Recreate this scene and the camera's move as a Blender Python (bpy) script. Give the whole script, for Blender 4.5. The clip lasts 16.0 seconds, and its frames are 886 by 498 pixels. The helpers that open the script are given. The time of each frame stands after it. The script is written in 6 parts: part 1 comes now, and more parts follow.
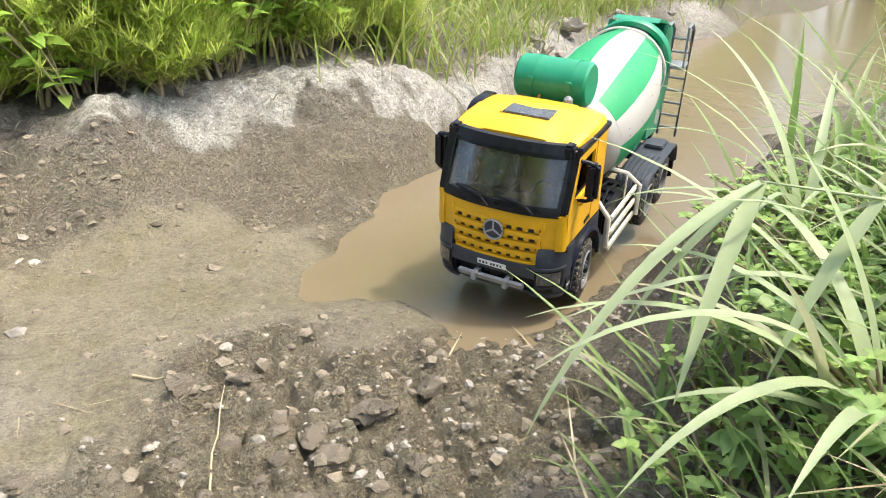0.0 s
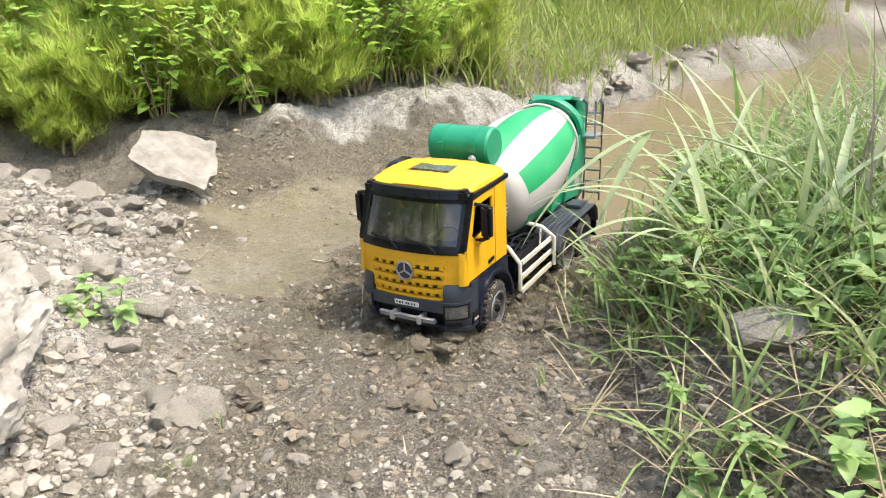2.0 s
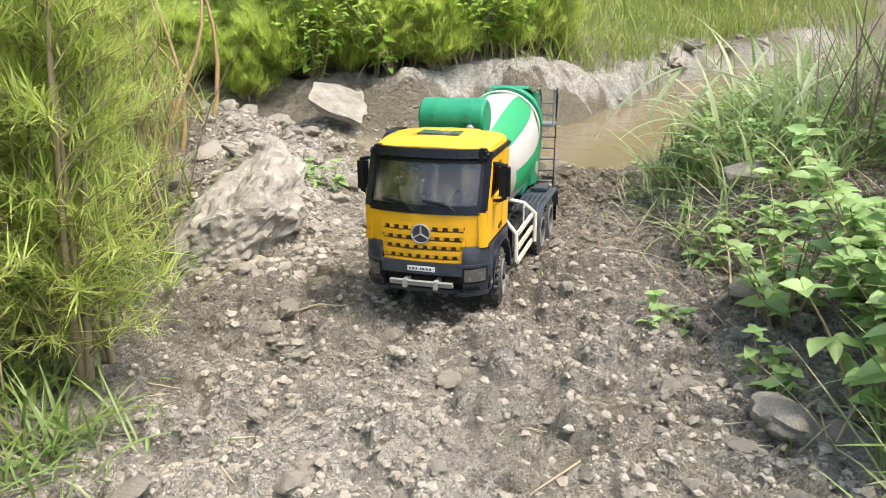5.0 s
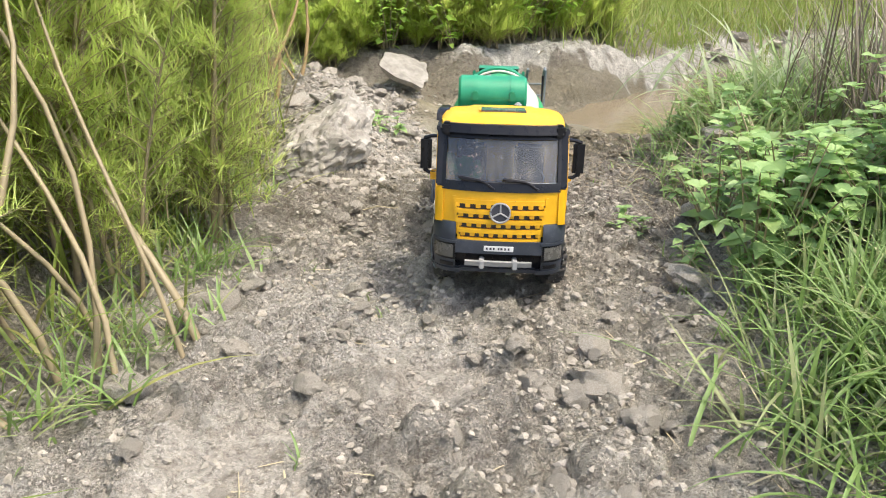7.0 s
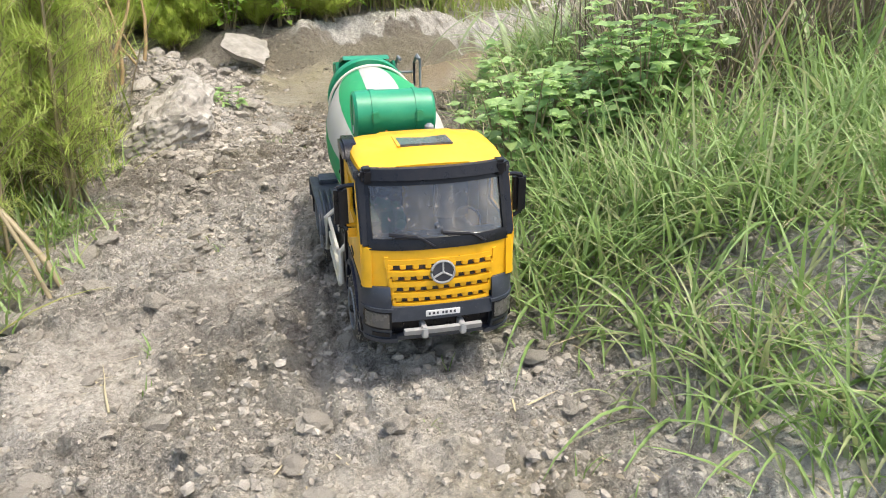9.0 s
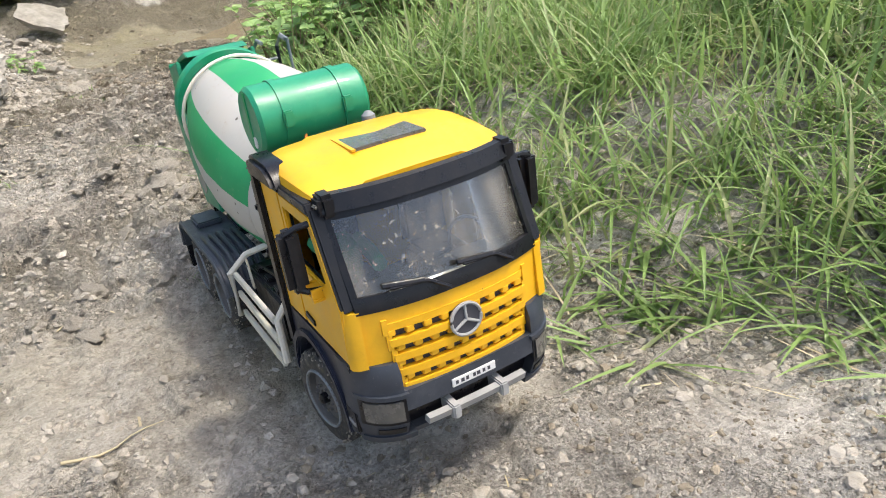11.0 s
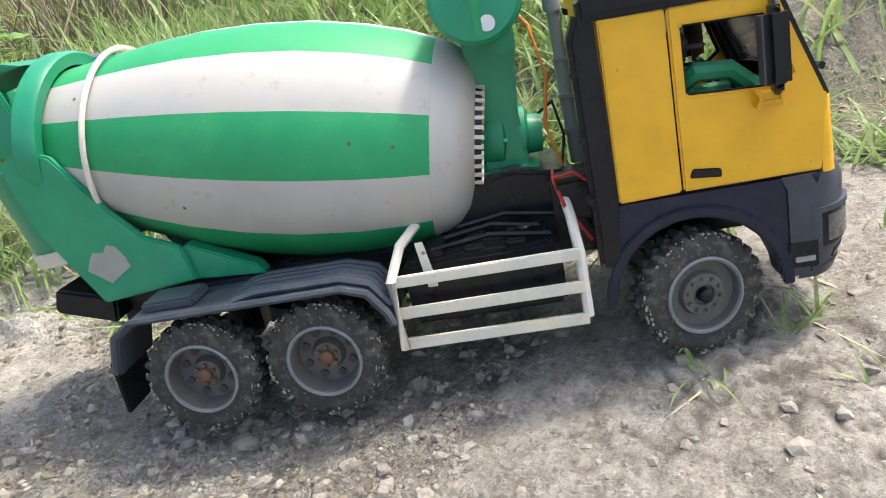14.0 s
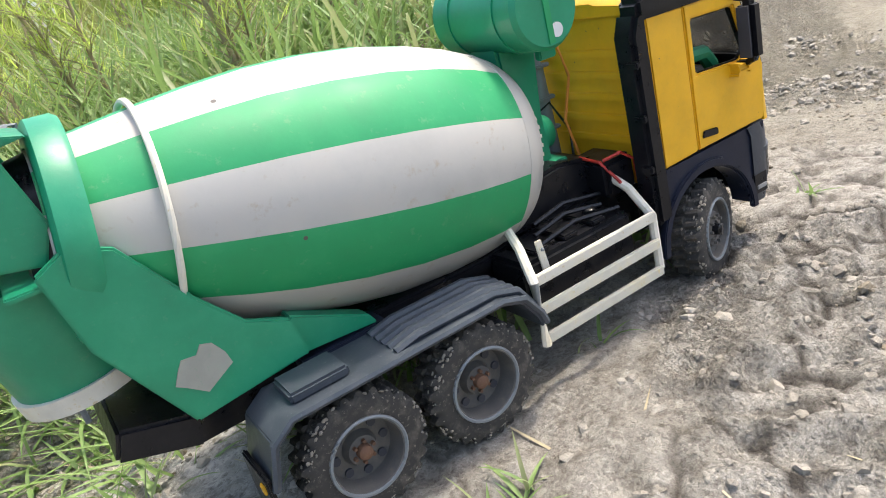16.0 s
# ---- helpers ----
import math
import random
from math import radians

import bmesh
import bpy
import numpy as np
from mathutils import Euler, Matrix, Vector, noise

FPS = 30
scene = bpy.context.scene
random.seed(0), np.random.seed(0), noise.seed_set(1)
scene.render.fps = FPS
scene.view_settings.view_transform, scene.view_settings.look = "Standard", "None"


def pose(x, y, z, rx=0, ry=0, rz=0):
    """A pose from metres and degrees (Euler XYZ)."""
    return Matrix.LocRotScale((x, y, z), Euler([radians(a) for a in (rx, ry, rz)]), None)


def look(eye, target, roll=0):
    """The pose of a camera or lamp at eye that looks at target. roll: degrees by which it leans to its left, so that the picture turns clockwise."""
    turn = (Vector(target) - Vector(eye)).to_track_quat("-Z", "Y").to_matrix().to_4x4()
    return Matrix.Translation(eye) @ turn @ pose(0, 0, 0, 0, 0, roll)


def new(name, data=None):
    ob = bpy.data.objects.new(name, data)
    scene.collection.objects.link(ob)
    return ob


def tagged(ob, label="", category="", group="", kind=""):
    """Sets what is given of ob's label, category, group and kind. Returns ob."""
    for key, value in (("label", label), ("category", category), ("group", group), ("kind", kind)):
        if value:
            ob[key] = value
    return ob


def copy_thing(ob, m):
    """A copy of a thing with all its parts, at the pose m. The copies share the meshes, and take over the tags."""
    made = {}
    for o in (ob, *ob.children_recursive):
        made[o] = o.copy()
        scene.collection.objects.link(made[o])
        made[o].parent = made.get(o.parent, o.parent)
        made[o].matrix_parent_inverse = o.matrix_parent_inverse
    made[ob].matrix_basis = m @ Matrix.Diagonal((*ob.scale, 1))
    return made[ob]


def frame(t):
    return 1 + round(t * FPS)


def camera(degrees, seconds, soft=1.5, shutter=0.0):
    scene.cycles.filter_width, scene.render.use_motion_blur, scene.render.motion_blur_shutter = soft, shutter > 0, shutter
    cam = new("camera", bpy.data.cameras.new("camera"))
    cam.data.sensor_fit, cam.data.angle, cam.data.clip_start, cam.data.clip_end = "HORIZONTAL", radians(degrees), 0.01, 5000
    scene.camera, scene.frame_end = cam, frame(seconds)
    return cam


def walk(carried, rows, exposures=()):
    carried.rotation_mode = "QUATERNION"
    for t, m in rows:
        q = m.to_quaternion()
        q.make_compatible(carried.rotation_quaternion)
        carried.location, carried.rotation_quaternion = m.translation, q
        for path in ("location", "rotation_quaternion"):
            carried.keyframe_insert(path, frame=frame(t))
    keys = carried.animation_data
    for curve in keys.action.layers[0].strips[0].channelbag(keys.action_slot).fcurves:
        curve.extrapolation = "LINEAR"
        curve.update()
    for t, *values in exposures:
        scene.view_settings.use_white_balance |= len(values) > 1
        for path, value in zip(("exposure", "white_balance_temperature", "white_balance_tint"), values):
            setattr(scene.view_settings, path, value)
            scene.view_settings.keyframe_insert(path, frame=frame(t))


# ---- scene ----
LENS = 62.28
# seconds, place in metres, turn in degrees
PATH = [
    (0, pose(0.1249, 0.4516, 0.3731, 67.38, 1.11, -21.32)),
    (0.5, pose(0.0867, 0.3469, 0.3755, 68.09, 1.60, -19.16)),
    (1, pose(0.0369, 0.2083, 0.4153, 68.39, 2.41, -17.20)),
    (1.5, pose(0.0224, 0.0981, 0.4105, 69.04, 2.58, -15.89)),
    (2, pose(0.0164, -0.0097, 0.4079, 70.23, 2.07, -13.71)),
    (2.5, pose(0.0048, -0.1052, 0.4154, 70.02, 1.89, -12.17)),
    (3, pose(-0.0286, -0.1988, 0.4259, 69.82, 1.84, -10.98)),
    (3.5, pose(-0.0652, -0.2868, 0.4328, 69.64, 1.67, -10.08)),
    (6, pose(-0.2173, -0.6697, 0.3604, 70.99, 1.59, -7.74)),
    (6.5, pose(-0.2075, -0.7668, 0.3675, 70.56, 0.30, -5.64)),
    (7, pose(-0.1747, -0.8602, 0.3828, 69.69, 0.10, -3.29)),
    (7.5, pose(-0.1476, -0.9353, 0.3935, 69.26, 0.12, -0.82)),
    (8, pose(-0.1203, -0.9947, 0.4095, 66.61, 0.74, -0.74)),
    (8.5, pose(-0.1088, -1.0515, 0.4093, 67.61, 1.60, -6.93)),
    (11, pose(-0.0043, -1.3522, 0.3504, 63.58, 6.62, -25.24)),
    (11.5, pose(-0.0108, -1.4050, 0.3407, 63.41, 6.86, -28.14)),
    (12, pose(-0.0013, -1.4578, 0.3384, 62.59, 7.89, -31.29)),
    (12.5, pose(0.0029, -1.4481, 0.2822, 65.42, 6.63, -35.96)),
    (13, pose(0.0021, -1.4688, 0.2774, 66.15, 6.16, -42.33)),
    (13.5, pose(0.0356, -1.5132, 0.2684, 65.16, 8.45, -45.30)),
    (14, pose(0.0457, -1.5446, 0.2358, 68.89, 9.21, -50.11)),
    (14.5, pose(0.1024, -1.5564, 0.2670, 65.71, 11.84, -57.47)),
    (15, pose(0.1415, -1.5635, 0.2666, 68.14, 12.70, -62.79)),
    (15.5, pose(0.1665, -1.5773, 0.2624, 69.70, 14.82, -63.99)),
    (16, pose(0.2093, -1.5862, 0.2712, 68.07, 15.81, -66.17)),
]
DRIVE = [
    (0, 0.7363, 1.3746, 0.0182, -4.80, 5.42, -140.39),
    (0.5, 0.6298, 1.2946, 0.0072, -6.31, 5.69, -137.57),
    (1, 0.5402, 1.2145, 0.0033, -4.73, 4.71, -133.70),
    (1.5, 0.4755, 1.1536, -0.0102, -0.05, 1.17, -133.10),
    (2, 0.4197, 1.0848, -0.0154, 0.14, 0.87, -132.57),
    (2.5, 0.3489, 1.0117, -0.0129, 2.19, -1.02, -130.70),
    (3, 0.2758, 0.9419, -0.0079, 7.92, -1.33, -125.93),
    (3.5, 0.2165, 0.8672, -0.0127, 1.87, -4.47, -121.50),
    (6, 0.0081, 0.4849, -0.0042, -1.29, -2.68, -109.43),
    (6.5, -0.0123, 0.4010, 0.0017, 1.60, -2.02, -103.38),
    (7, -0.0236, 0.3096, 0.0040, -1.33, -2.65, -96.55),
    (7.5, -0.0294, 0.2024, 0.0041, -4.06, -2.34, -90.21),
    (8, -0.0271, 0.0872, 0.0086, -2.46, -1.46, -85.27),
    (8.5, -0.0000, 0.0000, 0.0159, -3.59, 1.02, -90.00),
    (11, 0.1138, -0.5987, -0.0184, 0.06, -1.42, -84.11),
    (11.5, 0.1185, -0.7002, -0.0201, -1.86, -1.28, -77.72),
    (12, 0.1398, -0.7909, -0.0145, 3.64, -1.67, -74.27),
    (12.5, 0.1625, -0.8301, -0.0380, -2.32, 0.18, -69.02),
    (13, 0.2072, -0.9335, -0.0342, -0.11, -2.42, -63.58),
    (13.5, 0.2518, -1.0197, -0.0251, 1.55, -1.36, -58.29),
    (14, 0.3050, -1.1019, -0.0150, -2.68, -2.46, -54.54),
    (14.5, 0.3402, -1.1510, -0.0040, -1.20, -0.49, -49.06),
    (15, 0.3894, -1.1923, 0.0011, 0.25, -0.92, -44.10),
    (15.5, 0.4358, -1.2335, 0.0089, 1.26, 0.07, -39.09),
    (16, 0.5108, -1.2844, 0.0104, 1.25, 1.32, -32.32),
]
cam = camera(LENS, 16.0, soft=1.0)
EXPOSURE = 1.19
walk(cam, PATH, [(t, EXPOSURE + e) for t, e in ((0, 0.30), (2.5, 0.21), (6, 0.08), (7.5, 0.08), (8.0, 0.15), (8.5, 0.08), (11, -0.05), (12.0, -0.15), (12.6, -0.15), (13.2, 0.0), (14.0, 0.24), (14.8, 0.29), (16, 0.17))])
# ---- daylight ----
SUN_FROM = Vector((0.62, -0.34, 1.55)).normalized()
world = bpy.data.worlds.new("sky")
scene.world = world
world.use_nodes = True
wn = world.node_tree.nodes
sky = wn.new("ShaderNodeTexSky")
sky.sky_type, sky.sun_disc = "NISHITA", False
sky.sun_elevation = math.asin(SUN_FROM.z)
sky.sun_rotation = math.atan2(SUN_FROM.x, SUN_FROM.y)
sky.air_density, sky.dust_density, sky.ozone_density = 1.0, 4.5, 1.0
wn["Background"].inputs["Strength"].default_value = 0.15
world.node_tree.links.new(sky.outputs[0], wn["Background"].inputs["Color"])
sun = new("sun", bpy.data.lights.new("sun", "SUN"))
sun.data.energy, sun.data.angle, sun.data.color = 1.4, radians(4.0), (1.0, 0.94, 0.82)
sun.matrix_world = look(SUN_FROM * 20, (0, 0, 0))

# ---- materials ----
def node_mat(name):
    m = bpy.data.materials.new(name)
    m.use_nodes = True
    return m, m.node_tree.nodes, m.node_tree.links, m.node_tree.nodes["Principled BSDF"]


def noise_node(n, l, scale, detail=4, rough=0.6, coord=None):
    t = n.new("ShaderNodeTexNoise")
    t.inputs["Scale"].default_value, t.inputs["Detail"].default_value, t.inputs["Roughness"].default_value = scale, detail, rough
    if coord is None:
        c = n.new("ShaderNodeTexCoord")
        coord = c.outputs["Object"]
    l.new(coord, t.inputs["Vector"])
    return t


def ramp_node(n, l, src, stops):
    r = n.new("ShaderNodeValToRGB")
    e = r.color_ramp.elements
    while len(e) < len(stops):
        e.new(0.5)
    for k, (p, c) in zip(e, stops):
        k.position, k.color = p, (*c, 1) if len(c) == 3 else c
    l.new(src, r.inputs[0])
    return r


def mix_node(n, l, fac, a, b):
    m = n.new("ShaderNodeMix")
    m.data_type = "RGBA"
    for sock, v in ((m.inputs[0], fac), (m.inputs[6], a), (m.inputs[7], b)):
        if isinstance(v, (int, float)):
            sock.default_value = v
        elif isinstance(v, tuple):
            sock.default_value = (*v, 1)
        else:
            l.new(v, sock)
    return m.outputs[2]


def bump_node(n, l, src, strength, dist, bsdf, normal=None):
    b = n.new("ShaderNodeBump")
    b.inputs["Strength"].default_value, b.inputs["Distance"].default_value = strength, dist
    l.new(src, b.inputs["Height"])
    if normal is not None:
        l.new(normal, b.inputs["Normal"])
    l.new(b.outputs[0], bsdf.inputs["Normal"])
    return b.outputs[0]


MUD = (0.27, 0.215, 0.15)


def painted(name, col, rough=0.35, dirt=0.35, dirt_col=MUD, scale=60.0, coat=0.0, chips=0.0):
    """Scuffed toy plastic or paint with dried mud specks."""
    m, n, l, p = node_mat(name)
    a = noise_node(n, l, scale, 6, 0.65)
    b = noise_node(n, l, scale * 6, 4, 0.7)
    base = mix_node(n, l, ramp_node(n, l, a.outputs[0], [(0.35, (0, 0, 0)), (0.7, (1, 1, 1))]).outputs[0], tuple(c * 0.86 for c in col), tuple(min(1, c * 1.06) for c in col))
    spots = ramp_node(n, l, b.outputs[0], [(0.60, (0, 0, 0)), (0.72, (dirt, dirt, dirt))]).outputs[0]
    film = ramp_node(n, l, a.outputs[0], [(0.5, (0, 0, 0)), (0.8, (dirt * 0.6,) * 3)]).outputs[0]
    c1 = mix_node(n, l, film, base, dirt_col)
    c2 = mix_node(n, l, spots, c1, dirt_col)
    l.new(c2, p.inputs["Base Color"])
    if chips:
        vo = n.new("ShaderNodeTexVoronoi")
        vo.inputs["Scale"].default_value = 85
        tc = n.new("ShaderNodeTexCoord")
        l.new(tc.outputs["Object"], vo.inputs["Vector"])
        hole = ramp_node(n, l, vo.outputs["Distance"], [(0.0, (1, 1, 1)), (chips, (1, 1, 1)), (chips + 0.02, (0, 0, 0))])
        pick = n.new("ShaderNodeSeparateColor")
        l.new(vo.outputs["Color"], pick.inputs[0])
        gate = n.new("ShaderNodeMath")
        gate.operation = "GREATER_THAN"
        gate.inputs[1].default_value = 0.88
        l.new(pick.outputs[0], gate.inputs[0])
        both = n.new("ShaderNodeMath")
        both.operation = "MULTIPLY"
        l.new(hole.outputs[0], both.inputs[0])
        l.new(gate.outputs[0], both.inputs[1])
        c2 = mix_node(n, l, both.outputs[0], c2, (0.10, 0.085, 0.07))
        l.new(c2, p.inputs["Base Color"])
    rr = ramp_node(n, l, a.outputs[0], [(0.3, (rough,) * 3), (0.8, (min(1, rough + 0.3),) * 3)])
    l.new(rr.outputs[0], p.inputs["Roughness"])
    p.inputs["Coat Weight"].default_value = coat
    bump_node(n, l, b.outputs[0], 0.15, 0.0006, p)
    return m


M_YELLOW = painted("yellow_cab_plastic", (0.80, 0.43, 0.012), 0.32, 0.12, (0.30, 0.14, 0.02), 40, 0.1, 0.03)
M_NAVY = painted("slate_plastic", (0.012, 0.016, 0.031), 0.22, 0.07, (0.16, 0.15, 0.135), 60, 0.1)
# slate plastic again, base colour lightened for skylight on the front, with some dust
M_BUMPER = painted("dusty_skylit_bumper", (0.034, 0.041, 0.055), 0.32, 0.22, (0.20, 0.20, 0.19), 60)
M_GUARD = painted("dusty_slate_plastic", (0.046, 0.056, 0.070), 0.34, 0.34, (0.20, 0.20, 0.19), 70)
M_AGED = painted("yellowed_rail_paint", (0.68, 0.64, 0.52), 0.5, 0.7, (0.66, 0.52, 0.16), 38, 0.0, 0.08)
M_CAKE = painted("dried_pale_mud", (0.29, 0.26, 0.21), 0.9, 0.5, (0.16, 0.135, 0.105), 90)
M_BLACK = painted("black_plastic", (0.007, 0.0075, 0.010), 0.22, 0.05, MUD, 90, 0.1)
M_GREEN = painted("green_plastic", (0.010, 0.26, 0.125), 0.30, 0.08, (0.35, 0.36, 0.28), 40, 0.1)
M_DRUMGREEN = painted("drum_green_paint", (0.012, 0.31, 0.105), 0.44, 0.16, (0.36, 0.38, 0.26), 22, 0.0, 0.09)
M_DRUMWHITE = painted("drum_white_paint", (0.47, 0.455, 0.415), 0.40, 0.52, (0.36, 0.27, 0.17), 13, 0.0, 0.13)
M_WHITE = painted("white_rail_paint", (0.70, 0.66, 0.56), 0.5, 0.62, (0.50, 0.37, 0.10), 45, 0.0, 0.08)
M_GREY = painted("grey_plastic", (0.20, 0.22, 0.23), 0.4, 0.3, MUD, 60)
M_SILVER = painted("silver_trim", (0.34, 0.34, 0.33), 0.35, 0.3, MUD, 60)
M_RIM = painted("grey_wheel_rim", (0.105, 0.10, 0.093), 0.36, 0.6, (0.20, 0.16, 0.115), 120)
M_HATCH = painted("smoked_hatch", (0.085, 0.085, 0.08), 0.12, 0.25, (0.30, 0.28, 0.22), 70, 0.3)
M_RUST = painted("rusty_hub", (0.16, 0.08, 0.045), 0.7, 0.5, MUD, 120)
M_TYRE = painted("muddy_tyre_rubber", (0.040, 0.037, 0.033), 0.75, 0.8, (0.30, 0.26, 0.205), 80)
M_RED = painted("red_wire", (0.45, 0.03, 0.02), 0.4, 0.2)
M_ORANGE = painted("orange_cable", (0.62, 0.22, 0.03), 0.4, 0.2)
M_AMBER = painted("amber_lens", (0.75, 0.42, 0.03), 0.25, 0.1)
M_LAMP = painted("dusty_lamp_lens", (0.10, 0.097, 0.088), 0.15, 0.3, MUD, 80, 0.4)
M_PLATE = painted("white_plate", (0.70, 0.70, 0.68), 0.4, 0.2)
M_STICKER = painted("scuffed_sticker", (0.33, 0.33, 0.28), 0.6, 0.7, (0.20, 0.30, 0.20), 55)
M_INK = painted("plate_ink", (0.05, 0.05, 0.06), 0.5, 0.05)
M_SKIN = painted("doll_plastic", (0.012, 0.22, 0.10), 0.45, 0.1)

for dark in (M_BLACK, M_NAVY):
    dark.node_tree.nodes["Principled BSDF"].inputs["Specular IOR Level"].default_value = 0.26


def glass_mat():
    m, n, l, p = node_mat("dusty_sheen_glass")
    out = n["Material Output"]
    tr = n.new("ShaderNodeBsdfTransparent")
    tr.inputs[0].default_value = (0.62, 0.64, 0.64, 1)
    gl = n.new("ShaderNodeBsdfGlossy")
    gl.inputs["Roughness"].default_value = 0.13
    df = n.new("ShaderNodeBsdfDiffuse")
    df.inputs[0].default_value = (0.42, 0.38, 0.32, 1)
    a = noise_node(n, l, 90, 6, 0.7)
    c = n.new("ShaderNodeTexCoord")
    mp = n.new("ShaderNodeMapping")
    mp.inputs["Scale"].default_value = (20, 34, 14)
    l.new(c.outputs["Object"], mp.inputs[0])
    b = noise_node(n, l, 1.0, 4, 0.6, mp.outputs[0])
    # broad pale blotches: smeared dust and sky reflections, both painted as diffuse colour
    film = ramp_node(n, l, b.outputs[0], [(0.44, (0.02,) * 3), (0.62, (0.20,) * 3), (0.75, (0.36,) * 3)])
    drops = noise_node(n, l, 260, 3, 0.6)
    splash = ramp_node(n, l, drops.outputs[0], [(0.60, (0, 0, 0)), (0.68, (0.45,) * 3)])
    dust_and_sheen = n.new("ShaderNodeMath")
    dust_and_sheen.operation = "MAXIMUM"
    l.new(film.outputs[0], dust_and_sheen.inputs[0])
    l.new(splash.outputs[0], dust_and_sheen.inputs[1])
    fres = n.new("ShaderNodeFresnel")
    fres.inputs[0].default_value = 1.75
    s1, s2 = n.new("ShaderNodeMixShader"), n.new("ShaderNodeMixShader")
    l.new(fres.outputs[0], s1.inputs[0])
    l.new(tr.outputs[0], s1.inputs[1])
    l.new(gl.outputs[0], s1.inputs[2])
    l.new(dust_and_sheen.outputs[0], s2.inputs[0])
    l.new(s1.outputs[0], s2.inputs[1])
    l.new(df.outputs[0], s2.inputs[2])
    l.new(s2.outputs[0], out.inputs[0])
    return m


M_GLASS = glass_mat()


def earth_mat():
    """Dry grey gravelly earth, wet brown mud and white chalk, laid out by the masks 'wet' and 'chalk'; 'chalk' also
    brightens the track under the truck's shadow.
    """
    m, n, l, p = node_mat("earth")
    big = noise_node(n, l, 5, 5, 0.6)
    mid = noise_node(n, l, 42, 7, 0.7)
    fine = noise_node(n, l, 260, 6, 0.7)
    dry = mix_node(n, l, ramp_node(n, l, big.outputs[0], [(0.35, (0, 0, 0)), (0.65, (1, 1, 1))]).outputs[0], (0.21, 0.18, 0.138), (0.305, 0.272, 0.222))
    # crevice shade put into the colour: darker where the mid bump is low
    dry = mix_node(n, l, ramp_node(n, l, mid.outputs[0], [(0.36, (0.8,) * 3), (0.48, (0, 0, 0))]).outputs[0], dry, (0.13, 0.105, 0.075))
    dry = mix_node(n, l, ramp_node(n, l, fine.outputs[0], [(0.55, (0, 0, 0)), (0.70, (0.65,) * 3)]).outputs[0], dry, (0.50, 0.465, 0.40))
    mud = mix_node(n, l, mid.outputs[0], (0.170, 0.143, 0.088), (0.295, 0.252, 0.158))
    chalk = mix_node(n, l, ramp_node(n, l, mid.outputs[0], [(0.3, (0, 0, 0)), (0.6, (1, 1, 1))]).outputs[0], (0.36, 0.33, 0.275), (0.70, 0.665, 0.595))
    wet, chk = n.new("ShaderNodeAttribute"), n.new("ShaderNodeAttribute")
    wet.attribute_name, chk.attribute_name = "wet", "chalk"
    silt = n.new("ShaderNodeAttribute")
    silt.attribute_name = "silt"
    algae = noise_node(n, l, 9, 6, 0.65)
    bed = mix_node(n, l, big.outputs[0], (0.185, 0.160, 0.100), (0.32, 0.282, 0.192))
    bed = mix_node(n, l, ramp_node(n, l, algae.outputs[0], [(0.48, (0, 0, 0)), (0.66, (0.75,) * 3)]).outputs[0], bed, (0.20, 0.178, 0.075))
    bed = mix_node(n, l, ramp_node(n, l, mid.outputs[0], [(0.36, (0.7,) * 3), (0.46, (0, 0, 0))]).outputs[0], bed, (0.135, 0.112, 0.075))
    mud = mix_node(n, l, silt.outputs["Fac"], mud, bed)
    c1 = mix_node(n, l, wet.outputs["Fac"], dry, mud)
    c2 = mix_node(n, l, chk.outputs["Fac"], c1, chalk)
    speck = noise_node(n, l, 130, 5, 0.65)
    c2 = mix_node(n, l, ramp_node(n, l, speck.outputs[0], [(0.36, (0.5,) * 3), (0.45, (0, 0, 0))]).outputs[0], c2, (0.105, 0.088, 0.066))
    wc = n.new("ShaderNodeTexCoord")
    wn2 = noise_node(n, l, 30, 4, 0.6)
    warp = n.new("ShaderNodeMix")
    warp.data_type = "RGBA"
    warp.inputs[0].default_value = 0.13
    l.new(wc.outputs["Object"], warp.inputs[6])
    l.new(wn2.outputs["Color"], warp.inputs[7])
    crk = n.new("ShaderNodeAttribute")
    crk.attribute_name = "crack"
    c2 = mix_node(n, l, crk.outputs["Fac"], c2, (0.085, 0.070, 0.053))
    l.new(c2, p.inputs["Base Color"])
    r = n.new("ShaderNodeMapRange")
    r.inputs["To Min"].default_value, r.inputs["To Max"].default_value = 0.92, 0.42
    l.new(wet.outputs["Fac"], r.inputs["Value"])
    l.new(r.outputs[0], p.inputs["Roughness"])
    hs = n.new("ShaderNodeHueSaturation")
    flat = n.new("ShaderNodeAttribute")
    flat.attribute_name = "flat"
    force = n.new("ShaderNodeMapRange")
    force.inputs["To Min"].default_value, force.inputs["To Max"].default_value = 0.85, 0.10
    l.new(flat.outputs["Fac"], force.inputs["Value"])
    cells, nrm = [], None
    for sc, dist in ((58, 0.016), (150, 0.007)):
        vc = n.new("ShaderNodeTexVoronoi")
        vc.inputs["Scale"].default_value = sc
        l.new(warp.outputs[2], vc.inputs["Vector"])
        cells.append(vc)
        inv = n.new("ShaderNodeMath")
        inv.operation = "SUBTRACT"
        inv.inputs[0].default_value = 1.0
        l.new(vc.outputs["Distance"], inv.inputs[1])
        nrm = bump_node(n, l, inv.outputs[0], 0.85, dist, p, nrm)
        l.new(force.outputs[0], nrm.node.inputs["Strength"])
    sep = n.new("ShaderNodeSeparateColor")
    l.new(cells[1].outputs["Color"], sep.inputs[0])
    vr = n.new("ShaderNodeMapRange")
    vr.inputs["To Min"].default_value, vr.inputs["To Max"].default_value = 0.76, 1.18
